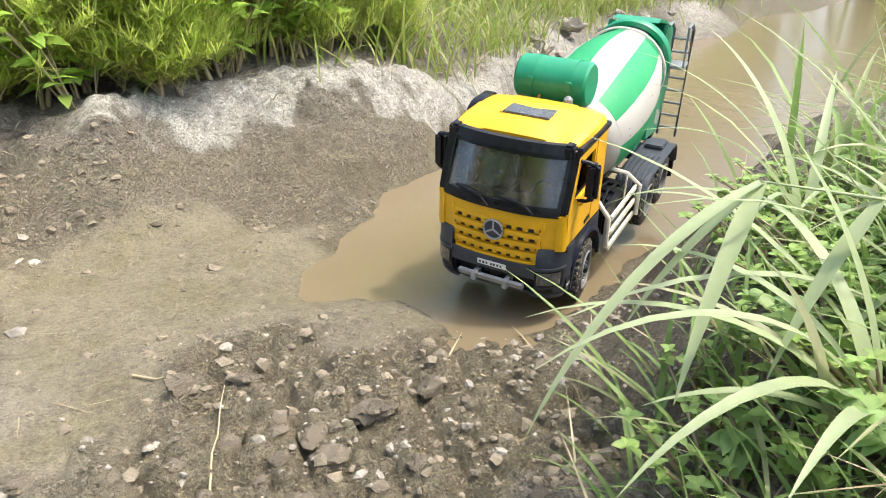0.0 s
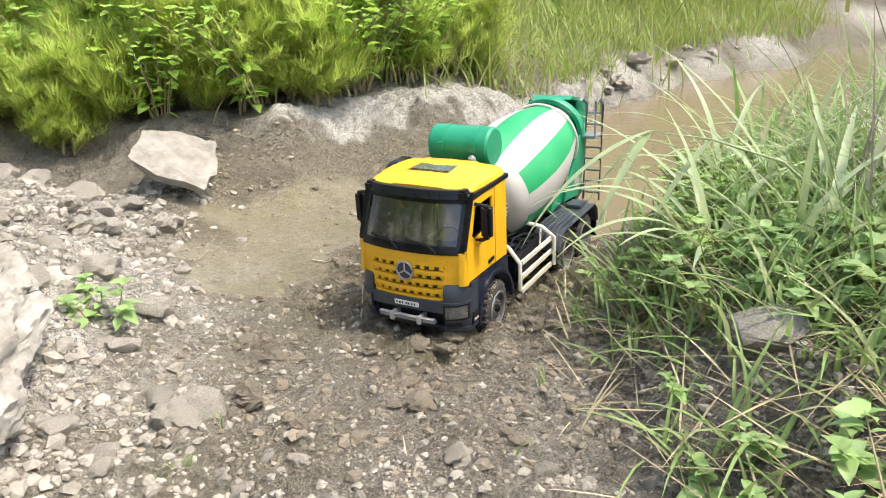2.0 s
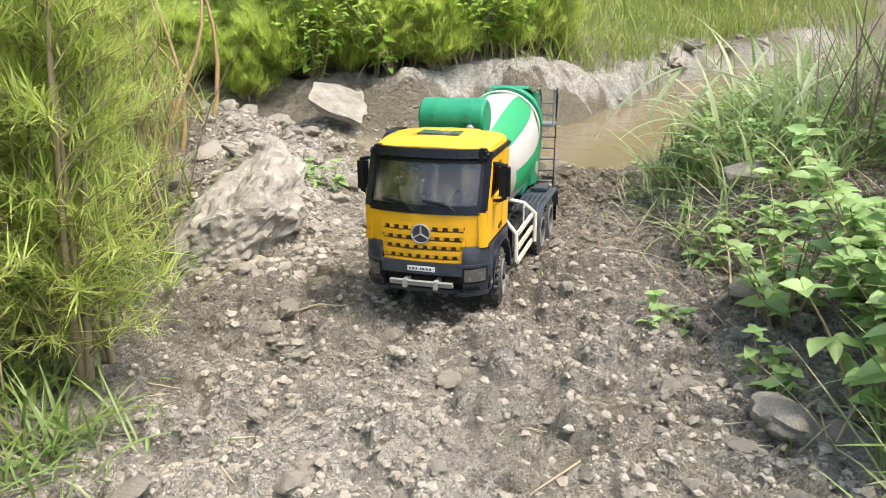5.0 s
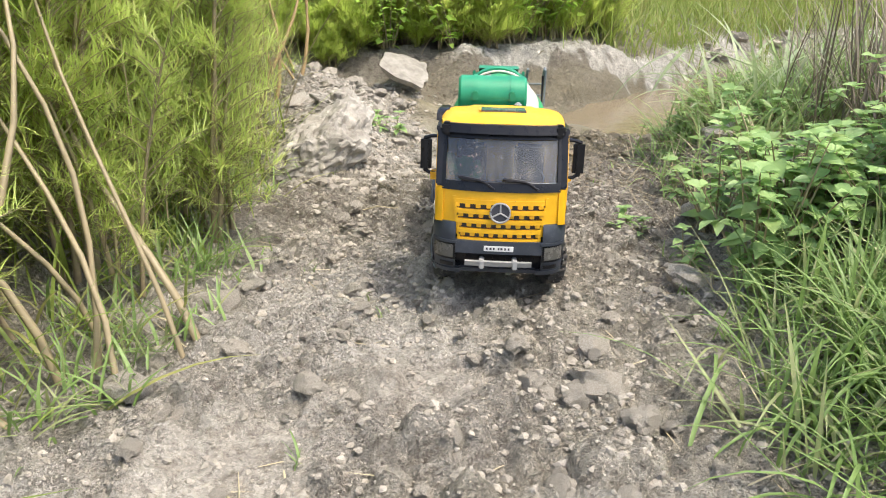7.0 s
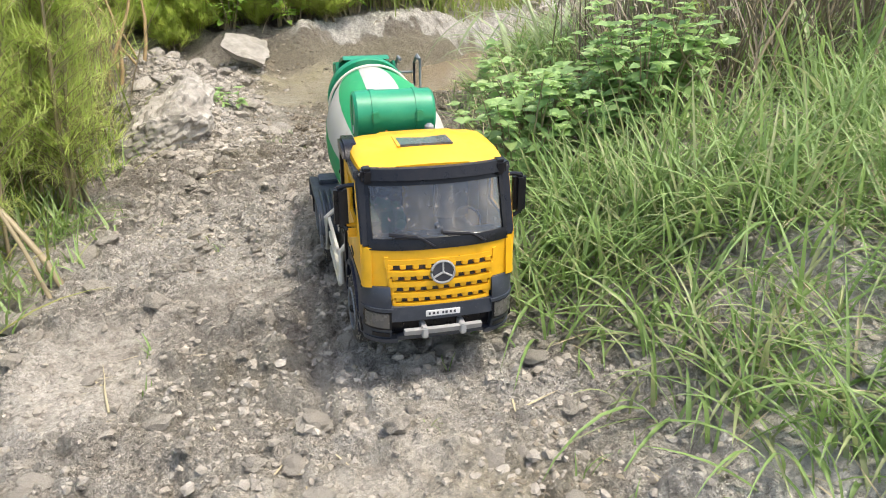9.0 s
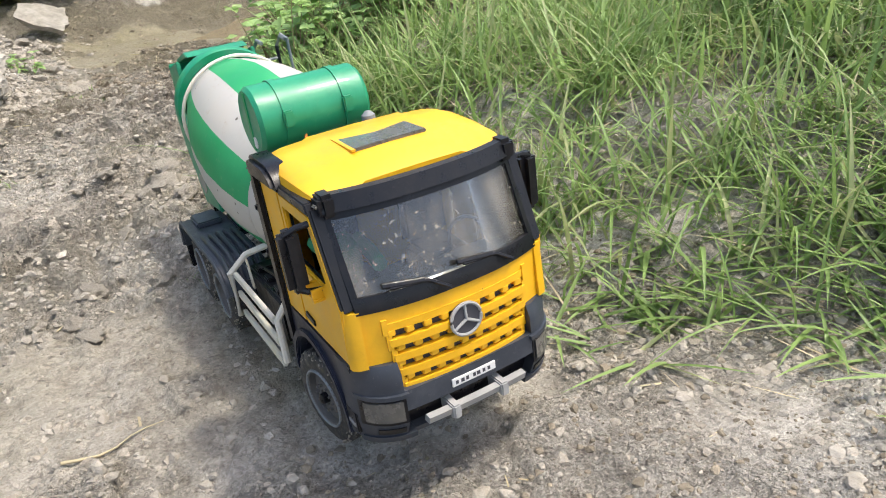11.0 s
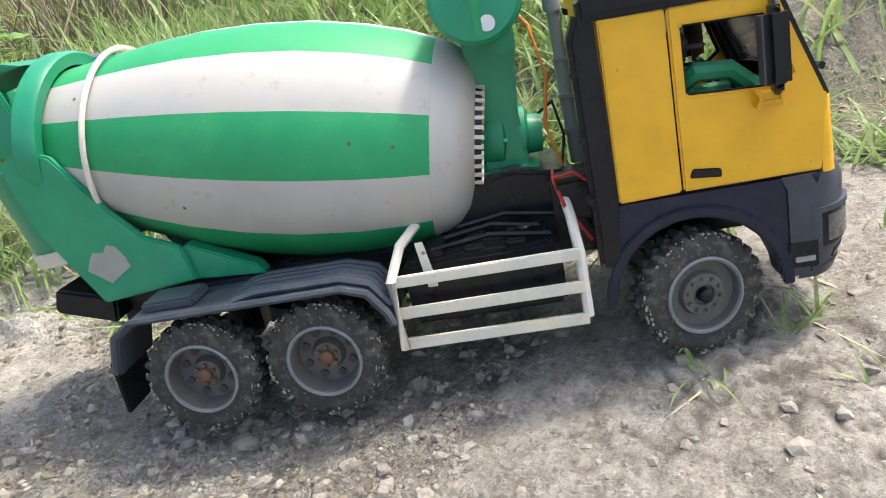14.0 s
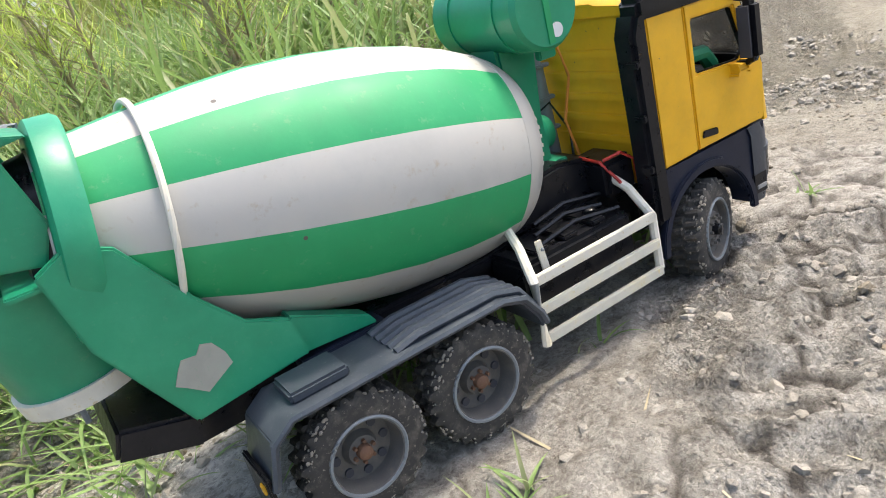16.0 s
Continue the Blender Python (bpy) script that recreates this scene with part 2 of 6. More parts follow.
    l.new(sep.outputs[0], vr.inputs["Value"])
    l.new(vr.outputs[0], hs.inputs["Value"])
    l.new(c2, hs.inputs["Color"])
    l.new(hs.outputs[0], p.inputs["Base Color"])
    n1 = bump_node(n, l, mid.outputs[0], 0.8, 0.012, p, nrm)
    bump_node(n, l, fine.outputs[0], 0.9, 0.004, p, n1)
    return m


def stone_mat(name, lo, hi, scale=30.0, spread=(0.72, 1.15)):
    m, n, l, p = node_mat(name)
    a = noise_node(n, l, scale, 7, 0.7)
    b = noise_node(n, l, scale * 7, 5, 0.7)
    g = n.new("ShaderNodeNewGeometry")
    c = mix_node(n, l, ramp_node(n, l, a.outputs[0], [(0.32, (0, 0, 0)), (0.62, (1, 1, 1))]).outputs[0], lo, hi)
    c = mix_node(n, l, ramp_node(n, l, b.outputs[0], [(0.62, (0, 0, 0)), (0.72, (0.5,) * 3)]).outputs[0], c, tuple(v * 0.45 for v in lo))
    hs = n.new("ShaderNodeHueSaturation")
    mr = n.new("ShaderNodeMapRange")
    mr.inputs["To Min"].default_value, mr.inputs["To Max"].default_value = spread
    l.new(g.outputs["Random Per Island"], mr.inputs["Value"])
    l.new(mr.outputs[0], hs.inputs["Value"])
    l.new(c, hs.inputs["Color"])
    l.new(hs.outputs[0], p.inputs["Base Color"])
    p.inputs["Roughness"].default_value = 0.93
    bump_node(n, l, a.outputs[0], 0.6, 0.005, p, bump_node(n, l, b.outputs[0], 0.6, 0.003, p))
    return m


def leaf_mat(name, lo, hi, dry=(0.30, 0.25, 0.10), dry_part=0.08, trans=0.35):
    m, n, l, p = node_mat(name)
    g = n.new("ShaderNodeNewGeometry")
    r = ramp_node(n, l, g.outputs["Random Per Island"], [(0.0, dry), (dry_part, dry), (dry_part + 0.02, lo), (1.0, hi)])
    a = noise_node(n, l, 120, 3, 0.6)
    c = mix_node(n, l, a.outputs[0], r.outputs[0], hi)
    l.new(c, p.inputs["Base Color"])
    p.inputs["Roughness"].default_value = 0.45
    tl = n.new("ShaderNodeBsdfTranslucent")
    l.new(c, tl.inputs[0])
    mx = n.new("ShaderNodeMixShader")
    mx.inputs[0].default_value = trans
    l.new(p.outputs[0], mx.inputs[1])
    l.new(tl.outputs[0], mx.inputs[2])
    l.new(mx.outputs[0], n["Material Output"].inputs[0])
    return m


def water_mat():
    m, n, l, p = node_mat("muddy_water")
    a = noise_node(n, l, 2.2, 3, 0.5)
    c = mix_node(n, l, a.outputs[0], (0.155, 0.122, 0.074), (0.215, 0.172, 0.108))
    l.new(c, p.inputs["Base Color"])
    p.inputs["Roughness"].default_value = 0.16
    p.inputs["IOR"].default_value = 1.33
    w = noise_node(n, l, 22, 3, 0.5)
    bump_node(n, l, w.outputs[0], 0.25, 0.006, p)
    return m


M_EARTH = earth_mat()
M_WATER = water_mat()
M_STONE = stone_mat("pale_limestone", (0.23, 0.204, 0.162), (0.43, 0.395, 0.335))
M_CLOD = stone_mat("dry_earth_clod", (0.25, 0.22, 0.173), (0.42, 0.384, 0.323), 45, (0.84, 1.08))
M_SLAB = stone_mat("weathered_concrete", (0.17, 0.155, 0.125), (0.34, 0.315, 0.27), 24, (0.95, 1.05))
M_BOULDER = stone_mat("weathered_boulder", (0.17, 0.152, 0.122), (0.44, 0.412, 0.358), 20, (0.82, 0.95))
M_MUDCLOD = stone_mat("damp_mud_clod", (0.165, 0.138, 0.098), (0.29, 0.245, 0.178), 45)
M_GRASS = leaf_mat("grass_blade", (0.105, 0.20, 0.045), (0.29, 0.41, 0.135), (0.42, 0.38, 0.23), 0.22, 0.4)
M_GRASSY = leaf_mat("yellow_green_grass", (0.12, 0.195, 0.030), (0.29, 0.365, 0.080), (0.36, 0.30, 0.14), 0.24, 0.4)
M_FEATHER = leaf_mat("feathery_foliage", (0.30, 0.42, 0.06), (0.60, 0.70, 0.18), (0.42, 0.36, 0.14), 0.10, 0.65)
M_WEED = leaf_mat("weed_foliage", (0.30, 0.41, 0.08), (0.58, 0.68, 0.20), (0.42, 0.35, 0.16), 0.14, 0.5)
M_CLOVER = leaf_mat("clover_leaf", (0.17, 0.31, 0.07), (0.38, 0.53, 0.16), (0.22, 0.27, 0.08), 0.05, 0.4)
M_LEAF = leaf_mat("broad_leaf", (0.15, 0.29, 0.085), (0.38, 0.54, 0.20), (0.22, 0.28, 0.09), 0.05, 0.4)
M_DARKLEAF = leaf_mat("bush_leaf", (0.21, 0.40, 0.06), (0.48, 0.68, 0.15), (0.26, 0.30, 0.07), 0.05, 0.6)
M_REED = leaf_mat("pale_reed_blade", (0.24, 0.32, 0.14), (0.44, 0.51, 0.29), (0.42, 0.38, 0.24), 0.12, 0.35)
M_SCRUB = leaf_mat("dry_brown_scrub", (0.13, 0.105, 0.07), (0.24, 0.20, 0.14), (0.09, 0.07, 0.05), 0.3, 0.1)
M_STRAW = leaf_mat("dry_straw", (0.38, 0.31, 0.18), (0.52, 0.45, 0.29), (0.28, 0.21, 0.12), 0.3, 0.1)
M_CANE = leaf_mat("dry_cane", (0.30, 0.20, 0.09), (0.42, 0.30, 0.15), (0.22, 0.14, 0.07), 0.4, 0.0)
M_STALK = leaf_mat("woody_stalk", (0.23, 0.18, 0.10), (0.36, 0.295, 0.18), (0.17, 0.12, 0.07), 0.4, 0.0)

# ---- mesh helpers ----
def mesh_ob(name, verts, faces, mat, parent=None, label="", smooth=False):
    me = bpy.data.meshes.new(name)
    me.from_pydata([tuple(v) for v in verts], [], faces)
    me.materials.append(mat)
    if smooth:
        me.polygons.foreach_set("use_smooth", [True] * len(me.polygons))
    me.update()
    ob = new(name, me)
    if parent is not None:
        ob.parent = parent
    if label:
        ob["label"] = label
    return ob


def part(name, bm, material, parent, label="", smooth=True):
    """Links a bmesh as one mesh object under a thing or a part."""
    bmesh.ops.recalc_face_normals(bm, faces=bm.faces)
    me = bpy.data.meshes.new(name)
    bm.to_mesh(me)
    bm.free()
    for mm in material if isinstance(material, (list, tuple)) else (material,):
        me.materials.append(mm)
    if smooth:
        me.polygons.foreach_set("use_smooth", [True] * len(me.polygons))
        me.set_sharp_from_angle(angle=radians(38))
    ob = new(name, me)
    ob.parent = parent
    if label:
        ob["label"] = label
    return ob


def smooth01(a, b, x):
    t = np.clip((x - a) / (b - a), 0, 1)
    return t * t * (3 - 2 * t)


def value_noise(x, y, scale, seed):
    """Smooth 2D noise in -1..1 for arrays."""
    rng = np.random.RandomState(seed)
    tab = rng.uniform(-1, 1, (64, 64))
    u, v = x / scale + 17.3 * seed, y / scale + 5.7 * seed
    i, j = np.floor(u).astype(int), np.floor(v).astype(int)
    a, b = u - i, v - j
    a, b = a * a * (3 - 2 * a), b * b * (3 - 2 * b)
    g = lambda p, q: tab[p % 64, q % 64]
    return (g(i, j) * (1 - a) + g(i + 1, j) * a) * (1 - b) + (g(i, j + 1) * (1 - a) + g(i + 1, j + 1) * a) * b


def cells(x, y, size, seed):
    """Scattered cells: distance to the nearest seed and to the next border, in cell sizes, and a random number each."""
    rng = np.random.RandomState(seed)
    tab = rng.uniform(0, 1, (3, 64, 64))
    u, v = x / size + 31.0, y / size + 31.0
    i, j = np.floor(u).astype(int), np.floor(v).astype(int)
    best, second, pick = np.full(u.shape, 9.0), np.full(u.shape, 9.0), np.zeros(u.shape)
    for a in (-1, 0, 1):
        for b in (-1, 0, 1):
            p, q = (i + a) % 64, (j + b) % 64
            d = np.hypot(i + a + 0.15 + 0.7 * tab[0, p, q] - u, j + b + 0.15 + 0.7 * tab[1, p, q] - v)
            nearer = d < best
            second = np.where(nearer, best, np.minimum(second, d))
            pick = np.where(nearer, tab[2, p, q], pick)
            best = np.where(nearer, d, best)
    return best, second - best, pick


# ---- the lie of the land ----
WATER_Z = -0.019


def bank_line(x):
    """y of the foot of the pale ledge beyond the puddle."""
    return np.interp(x, [-3, -0.6, -0.25, 0.05, 0.3, 0.66, 0.85, 1.1, 1.8, 2.6, 6.0], [1.95, 1.70, 1.62, 1.57, 1.69, 1.82, 1.93, 2.30, 2.90, 3.25, 5.6])


def verge_line(y):
    """x at which the grassy verge begins to rise."""
    return np.interp(y, [-4, -1.75, -1.45, -1.25, -1.1, -0.9, -0.6, -0.35, 0.0, 0.3, 0.55, 0.9, 1.1, 1.5], [2.6, 1.9, 1.35, 0.85, 0.62, 0.42, 0.24, 0.14, 0.22, 0.29, 0.32, 0.44, 0.62, 1.15])


def basin(x, y):
    """1 inside the puddle, 0 on dry land."""
    s = (x - 0.45) * 0.77 + (y - 1.28) * 0.64
    o = -(x - 0.45) * 0.64 + (y - 1.28) * 0.77
    half = 0.17 + 0.36 * smooth01(-0.1, 1.5, s) + value_noise(x, y, 0.16, 3) * 0.05
    return smooth01(0.07, -0.07, np.abs(o + 0.02) - half) * smooth01(-0.24, 0.02, s + value_noise(x, y, 0.1, 9) * 0.07)


def silt_bed(x, y):
    """1 on the smooth wet silt before the puddle."""
    q = ((x - 0.12) / 0.25) ** 2 + ((y - 1.20) / 0.29) ** 2 + 0.5 * value_noise(x, y, 0.11, 52) + 0.4 * value_noise(x, y, 0.045, 54)
    return smooth01(1.25, 0.65, q) * (1 - 0.9 * churn(x, y))


def crust(x, y):
    """1 on the flat pale crust patches of the dry track."""
    return smooth01(0.12, 0.5, value_noise(x, y, 0.17, 53) + 0.10 * smooth01(-0.8, -1.1, y)) * smooth01(0.0, -0.4, y)


def churn(x, y):
    """1 where wheels have broken the wet mud."""
    q = ((x - 0.225) / 0.215) ** 2 + ((y - 0.96) / 0.20) ** 2 + 0.45 * value_noise(x, y, 0.10, 71) + 0.3 * value_noise(x, y, 0.04, 72)
    return smooth01(1.15, 0.75, q) * (1 - basin(x, y))


def plates(x, y):
    """Dried crust of the road: 1 in its cracks, and where the crust lies."""
    wx, wy = x + 0.014 * value_noise(x, y, 0.035, 73) + 0.006 * value_noise(x, y, 0.012, 77), y + 0.014 * value_noise(x, y, 0.035, 74) + 0.006 * value_noise(x, y, 0.012, 78)
    near, edge, _ = cells(wx, wy, 0.058, 75)
    lie = smooth01(-1.28, -1.42, y) * smooth01(-0.55, -0.1, value_noise(x, y, 0.20, 76)) * smooth01(1.15, 0.8, x) * smooth01(-2.1, -1.8, y) * smooth01(-0.9, -0.6, x)
    return np.maximum(smooth01(0.14, 0.03, edge), 0.5 * smooth01(0.16, 0.03, cells(wx, wy, 0.026, 79)[1])) * lie, lie


def land(x, y, fine=True):
    x, y = np.asarray(x, float), np.asarray(y, float)
    z = np.interp(y, [-1.9, -1.5, -1.3, -1.1, -0.9, -0.75, -0.6, -0.2, 0.0, 0.4, 0.9, 1.3], [-0.01, -0.008, -0.014, -0.024, -0.038, -0.034, -0.026, -0.004, 0.004, -0.003, -0.010, 0.0])
    z = z + np.clip(0.10 * (x - 0.33), -0.012, 0.018) * smooth01(-1.0, -1.2, y)
    z = z * smooth01(1.3, 0.6, np.abs(x - 0.1))
    bl = bank_line(x) + value_noise(x, y, 0.11, 4) * 0.022
    ledge = smooth01(-0.03, 0.07, y - bl)
    slope = smooth01(0.85, 0.45, x)
    z = z + 0.088 * smooth01(-0.19, 0.005, y - bl) * slope * (1 - basin(x, y))
    z = z + ledge * (0.095 - 0.035 * slope + 0.03 * value_noise(x, y, 0.3, 5) + 0.12 * smooth01(0.05, 0.8, y - bl))
    vx = verge_line(y) + value_noise(x, y, 0.13, 6) * 0.03
    rise = np.clip(x - vx, 0, 1.2)
    z = z + np.where(y < bank_line(x) - 0.1, np.minimum(rise * (0.42 + 0.33 * smooth01(0.25, 0.45, y)), 0.10 + rise * 0.06), 0) * smooth01(1.9, 1.2, y) * smooth01(-2.2, -1.5, y)
    # rubble mound beside the track
    for cx, cy, rx, ry, h in ((-0.40, 1.10, 0.17, 0.28, 0.105), (-0.36, 0.80, 0.10, 0.16, 0.055), (-0.24, 0.93, 0.13, 0.17, 0.03), (-0.55, 1.33, 0.26, 0.2, 0.09), (-0.17, 1.42, 0.09, 0.10, 0.05)):
        z = z + h * np.exp(-(((x - cx) / rx) ** 2 + ((y - cy) / ry) ** 2)) * (1 - 0.6 * ledge)
    z = z + 0.10 * smooth01(-0.45, -0.95, x) * smooth01(-0.9, -0.2, y) * (1 - ledge)
    z = z - 0.05 * basin(x, y) * (1 - ledge)
    # dug earth far beside the road
    z = z + 0.5 * smooth01(1.75, 2.6, x + 0.25 * y) * smooth01(-0.2, -1.0, y) * smooth01(-4.5, -3.0, y)
    if fine:
        edge = smooth01(-0.02, 0.02, y - bl) * smooth01(0.16, 0.08, y - bl)
        z = z + edge * (0.012 * value_noise(x, y, 0.06, 15) + 0.010 * np.abs(value_noise(x, y, 0.028, 16)))
        track = smooth01(0.30, 0.12, np.abs(x - 0.0 - 0.12 * (y < -0.5)))
        amp = 0.6 + 0.6 * smooth01(0.2, 0.5, value_noise(x, y, 0.25, 12)) + 0.75 * smooth01(-0.9, -0.6, y) * smooth01(0.45, 0.2, y)
        z = z + amp * (0.0050 * value_noise(x, y, 0.07, 1) + 0.0130 * (0.5 - np.abs(value_noise(x, y, 0.034, 2))) + 0.0070 * (0.5 - np.abs(value_noise(x, y, 0.017, 8))) - 0.005) * (1 - 0.35 * track) * (1 - 0.9 * silt_bed(x, y)) * (1 - 0.65 * crust(x, y))
        # clods of two sizes on the dry track, broken mud by the puddle, cracks in the road's crust
        wob = 0.35 * value_noise(x, y, 0.012, 81) + 0.2 * value_noise(x, y, 0.006, 82)
        on = smooth01(0.46, 0.30, np.abs(x + 0.05)) * smooth01(-1.15, -0.75, y) * smooth01(0.75, 0.45, y) * (1 - 0.6 * crust(x, y)) * smooth01(0.06, -0.02, x - verge_line(y))
        for size, high, part_, sd in ((0.046, 0.024, 0.55, 83), (0.022, 0.0115, 0.45, 84)):
            d, _, pick = cells(x, y, size, sd)
            z = z + on * high * np.clip(1.0 - (d * (1.45 + wob)) ** 2, 0, 1) ** 0.6 * np.clip((pick - part_) / (1 - part_), 0, 1)
        ch = churn(x, y)
        for size, high, sd in ((0.062, 0.017, 85), (0.027, 0.009, 86)):
            d, edge, pick = cells(x + 0.01 * value_noise(x, y, 0.02, 87), y + 0.01 * value_noise(x, y, 0.02, 88), size, sd)
            z = z + ch * high * (smooth01(0.02, 0.20, edge) * (0.3 + 0.7 * pick) - 0.35)
        gap, lie = plates(x, y)
        z = z - 0.0030 * gap
        z = z + 0.018 * np.abs(value_noise(x, y, 0.05, 10)) * smooth01(0.03, 0.12, z) * (x < 0.1)
        z = z + 0.010 * np.clip(value_noise(x, y, 0.035, 14), 0, 1) * smooth01(0.45, 0.75, y) * smooth01(1.25, 1.0, y) * smooth01(-0.25, 0.0, x) * smooth01(0.45, 0.25, x) * (1 - silt_bed(x, y))
    return z


def land1(x, y, fine=False):
    return float(land(np.array([x]), np.array([y]), fine)[0])


def graded(lo, hi, step, far, grow=1.22):
    c = list(np.arange(lo, hi + step / 2, step))
    s, a = step, c[-1]
    while a < far:
        s *= grow
        a += s
        c.append(a)
    s, a = step, c[0]
    while a > -far:
        s *= grow
        a -= s
        c.insert(0, a)
    return np.array(c)


def build_ground():
    xs, ys = graded(-0.72, 0.98, 0.0050, 70), graded(-1.72, 1.80, 0.0050, 70)
    gx, gy = np.meshgrid(xs, ys)
    X, Y = gx.ravel(), gy.ravel()
    Z = land(X, Y)
    nx, ny = len(xs), len(ys)
    i = (np.arange(ny - 1)[:, None] * nx + np.arange(nx - 1)[None, :]).ravel()
    quads = np.stack([i, i + 1, i + 1 + nx, i + nx], 1)
    me = bpy.data.meshes.new("ground")
    me.from_pydata(np.stack([X, Y, Z], 1).tolist(), [], quads.tolist())
    me.polygons.foreach_set("use_smooth", [True] * len(me.polygons))
    near = smooth01(0.62, 0.92, Y) * smooth01(-0.42, -0.12, X + value_noise(X, Y, 0.12, 21) * 0.12) * smooth01(0.9, 0.5, X - 0.3 * (Y - 1))
    wet = np.clip(near * (0.75 + 0.45 * value_noise(X, Y, 0.14, 22)) + basin(X, Y), 0, 1) * smooth01(0.09, 0.03, Z)
    damp = 0.55 * smooth01(0.1, 0.55, value_noise(X, Y, 0.21, 23)) * smooth01(0.45, 0.2, np.abs(X))
    silt = silt_bed(X, Y)
    wet = np.maximum(wet, 0.9 * silt)
    wet = np.maximum(wet, damp * smooth01(-1.3, -1.0, Y))
    worn = smooth01(-0.45, -0.65, Y) * smooth01(-1.40, -1.15, Y) * smooth01(0.25, 0.05, X)
    wet = np.maximum(wet, 0.9 * worn * smooth01(-0.35, 0.35, value_noise(X, Y, 0.19, 34)))
    wet = np.maximum(wet, 0.7 * smooth01(1.22, 1.38, Y) * smooth01(0.02, -0.03, Y - bank_line(X)) * smooth01(-0.25, -0.05, X))
    wet = np.maximum(wet, 0.9 * churn(X, Y))
    wet = np.maximum(wet, 0.85 * smooth01(0.78, 1.15, X) * smooth01(-1.2, -1.4, Y))
    soil = smooth01(0.10, 0.34, X - verge_line(Y)) * smooth01(-0.60, -0.35, Y) * (Y < bank_line(X) - 0.1)
    wet = np.maximum(wet, 0.25 * soil)
    wet = np.maximum(wet, 0.8 * smooth01(1.7, 2.1, X + 0.25 * Y) * smooth01(0.0, -0.5, Y))
    bl = bank_line(X)
    chalk = smooth01(0.0, 0.030, Y - bl + 0.035 * value_noise(X, Y, 0.05, 29) + 0.015 * value_noise(X, Y, 0.02, 30)) * smooth01(0.15, 0.085, Y - bl + 0.03 * value_noise(X, Y, 0.06, 32)) * smooth01(-0.02, 0.05, X) * (1.5 + 0.4 * value_noise(X, Y, 0.15, 24))
    mound = np.exp(-(((X + 0.30) / 0.2) ** 2 + ((Y - 0.95) / 0.35) ** 2)) * (0.85 + 0.7 * value_noise(X, Y, 0.07, 25))
    # pale track; colour raised beyond y -0.5 to lighten ground in the truck's shadow
    strip_lift = (0.70 + 0.28 * smooth01(-0.5, -0.8, Y) - 0.6 * smooth01(0.45, 0.8, X)) * (0.40 + 0.35 * smooth01(-1.0, -1.3, Y) + 0.5 * smooth01(-0.3, 0.4, value_noise(X, Y, 0.22, 26))) * smooth01(0.5, 0.0, Y)
    gap, lie = plates(X, Y)
    chalk = np.clip(np.maximum(np.maximum(chalk, 0.5 * lie), np.maximum(mound * 0.8, strip_lift * (1 - 0.5 * worn) * (1 - 0.5 * smooth01(-1.0, -1.3, Y)))), 0, 1) * (1 - 0.9 * soil)
    crack = gap
    for nm, val in (("wet", wet), ("silt", silt), ("flat", np.maximum(np.maximum(0.8 * silt, 0.35 * lie), crust(X, Y))), ("chalk", chalk), ("crack", np.clip(crack, 0, 1))):
        at = me.attributes.new(nm, "FLOAT", "POINT")
        at.data.foreach_set("value", val.astype(np.float32))
    me.materials.append(M_EARTH)
    ob = new("ground", me)
    tagged(ob, "dry grey gravelly earth track with wet mud near a puddle", "ground", kind="structure")


build_ground()


def build_water():
    xs, ys = np.linspace(-0.1, 9, 60), np.linspace(0.75, 9, 50)
    vs = [(x, y, WATER_Z) for y in ys for x in xs]
    fs = [(j * 60 + i, j * 60 + i + 1, (j + 1) * 60 + i + 1, (j + 1) * 60 + i) for j in range(49) for i in range(59)]
    tagged(mesh_ob("water", vs, fs, M_WATER), "shallow brown muddy puddle water", "water", kind="structure")


build_water()

# ---- toy cement mixer truck (x forward, y to its left, z up; origin on the ground under the last axle) ----
def bm_box(x0, x1, y0, y1, z0, z1, bevel=0.0, bm=None):
    own = bm or bmesh.new()
    r = bmesh.ops.create_cube(own, size=1.0)["verts"]
    for v in r:
        v.co = Vector(((x0 + x1) / 2 + v.co.x * (x1 - x0), (y0 + y1) / 2 + v.co.y * (y1 - y0), (z0 + z1) / 2 + v.co.z * (z1 - z0)))
    if bevel:
        es = list({e for v in r for e in v.link_edges})
        bmesh.ops.bevel(own, geom=es, offset=bevel, segments=2, affect="EDGES", clamp_overlap=True)
    return own


def bm_prism(outer, y0, y1, holes=(), bevel=0.0, bm=None):
    """A plate whose outline lies in x, z and that reaches from y0 to y1."""
    own = bmesh.new()
    edges = []
    for loop in (outer, *holes):
        vs = [own.verts.new((x, y0, z)) for x, z in loop]
        edges += [own.edges.new((vs[i], vs[(i + 1) % len(vs)])) for i in range(len(vs))]
    if holes:
        bmesh.ops.triangle_fill(own, use_beauty=True, edges=edges)
    else:
        own.faces.new(own.verts)
    ext = bmesh.ops.extrude_face_region(own, geom=own.faces[:])["geom"]
    for g in ext:
        if isinstance(g, bmesh.types.BMVert):
            g.co.y = y1
    bmesh.ops.recalc_face_normals(own, faces=own.faces)
    if bevel:
        es = [e for e in own.edges if len(e.link_faces) == 2 and e.calc_face_angle(0) > 0.6]
        bmesh.ops.bevel(own, geom=es, offset=bevel, segments=2, affect="EDGES", clamp_overlap=True)
    if bm is not None:
        me = bpy.data.meshes.new("tmp")
        own.to_mesh(me)
        own.free()
        bm.from_mesh(me)
        bpy.data.meshes.remove(me)
        return bm
    return own


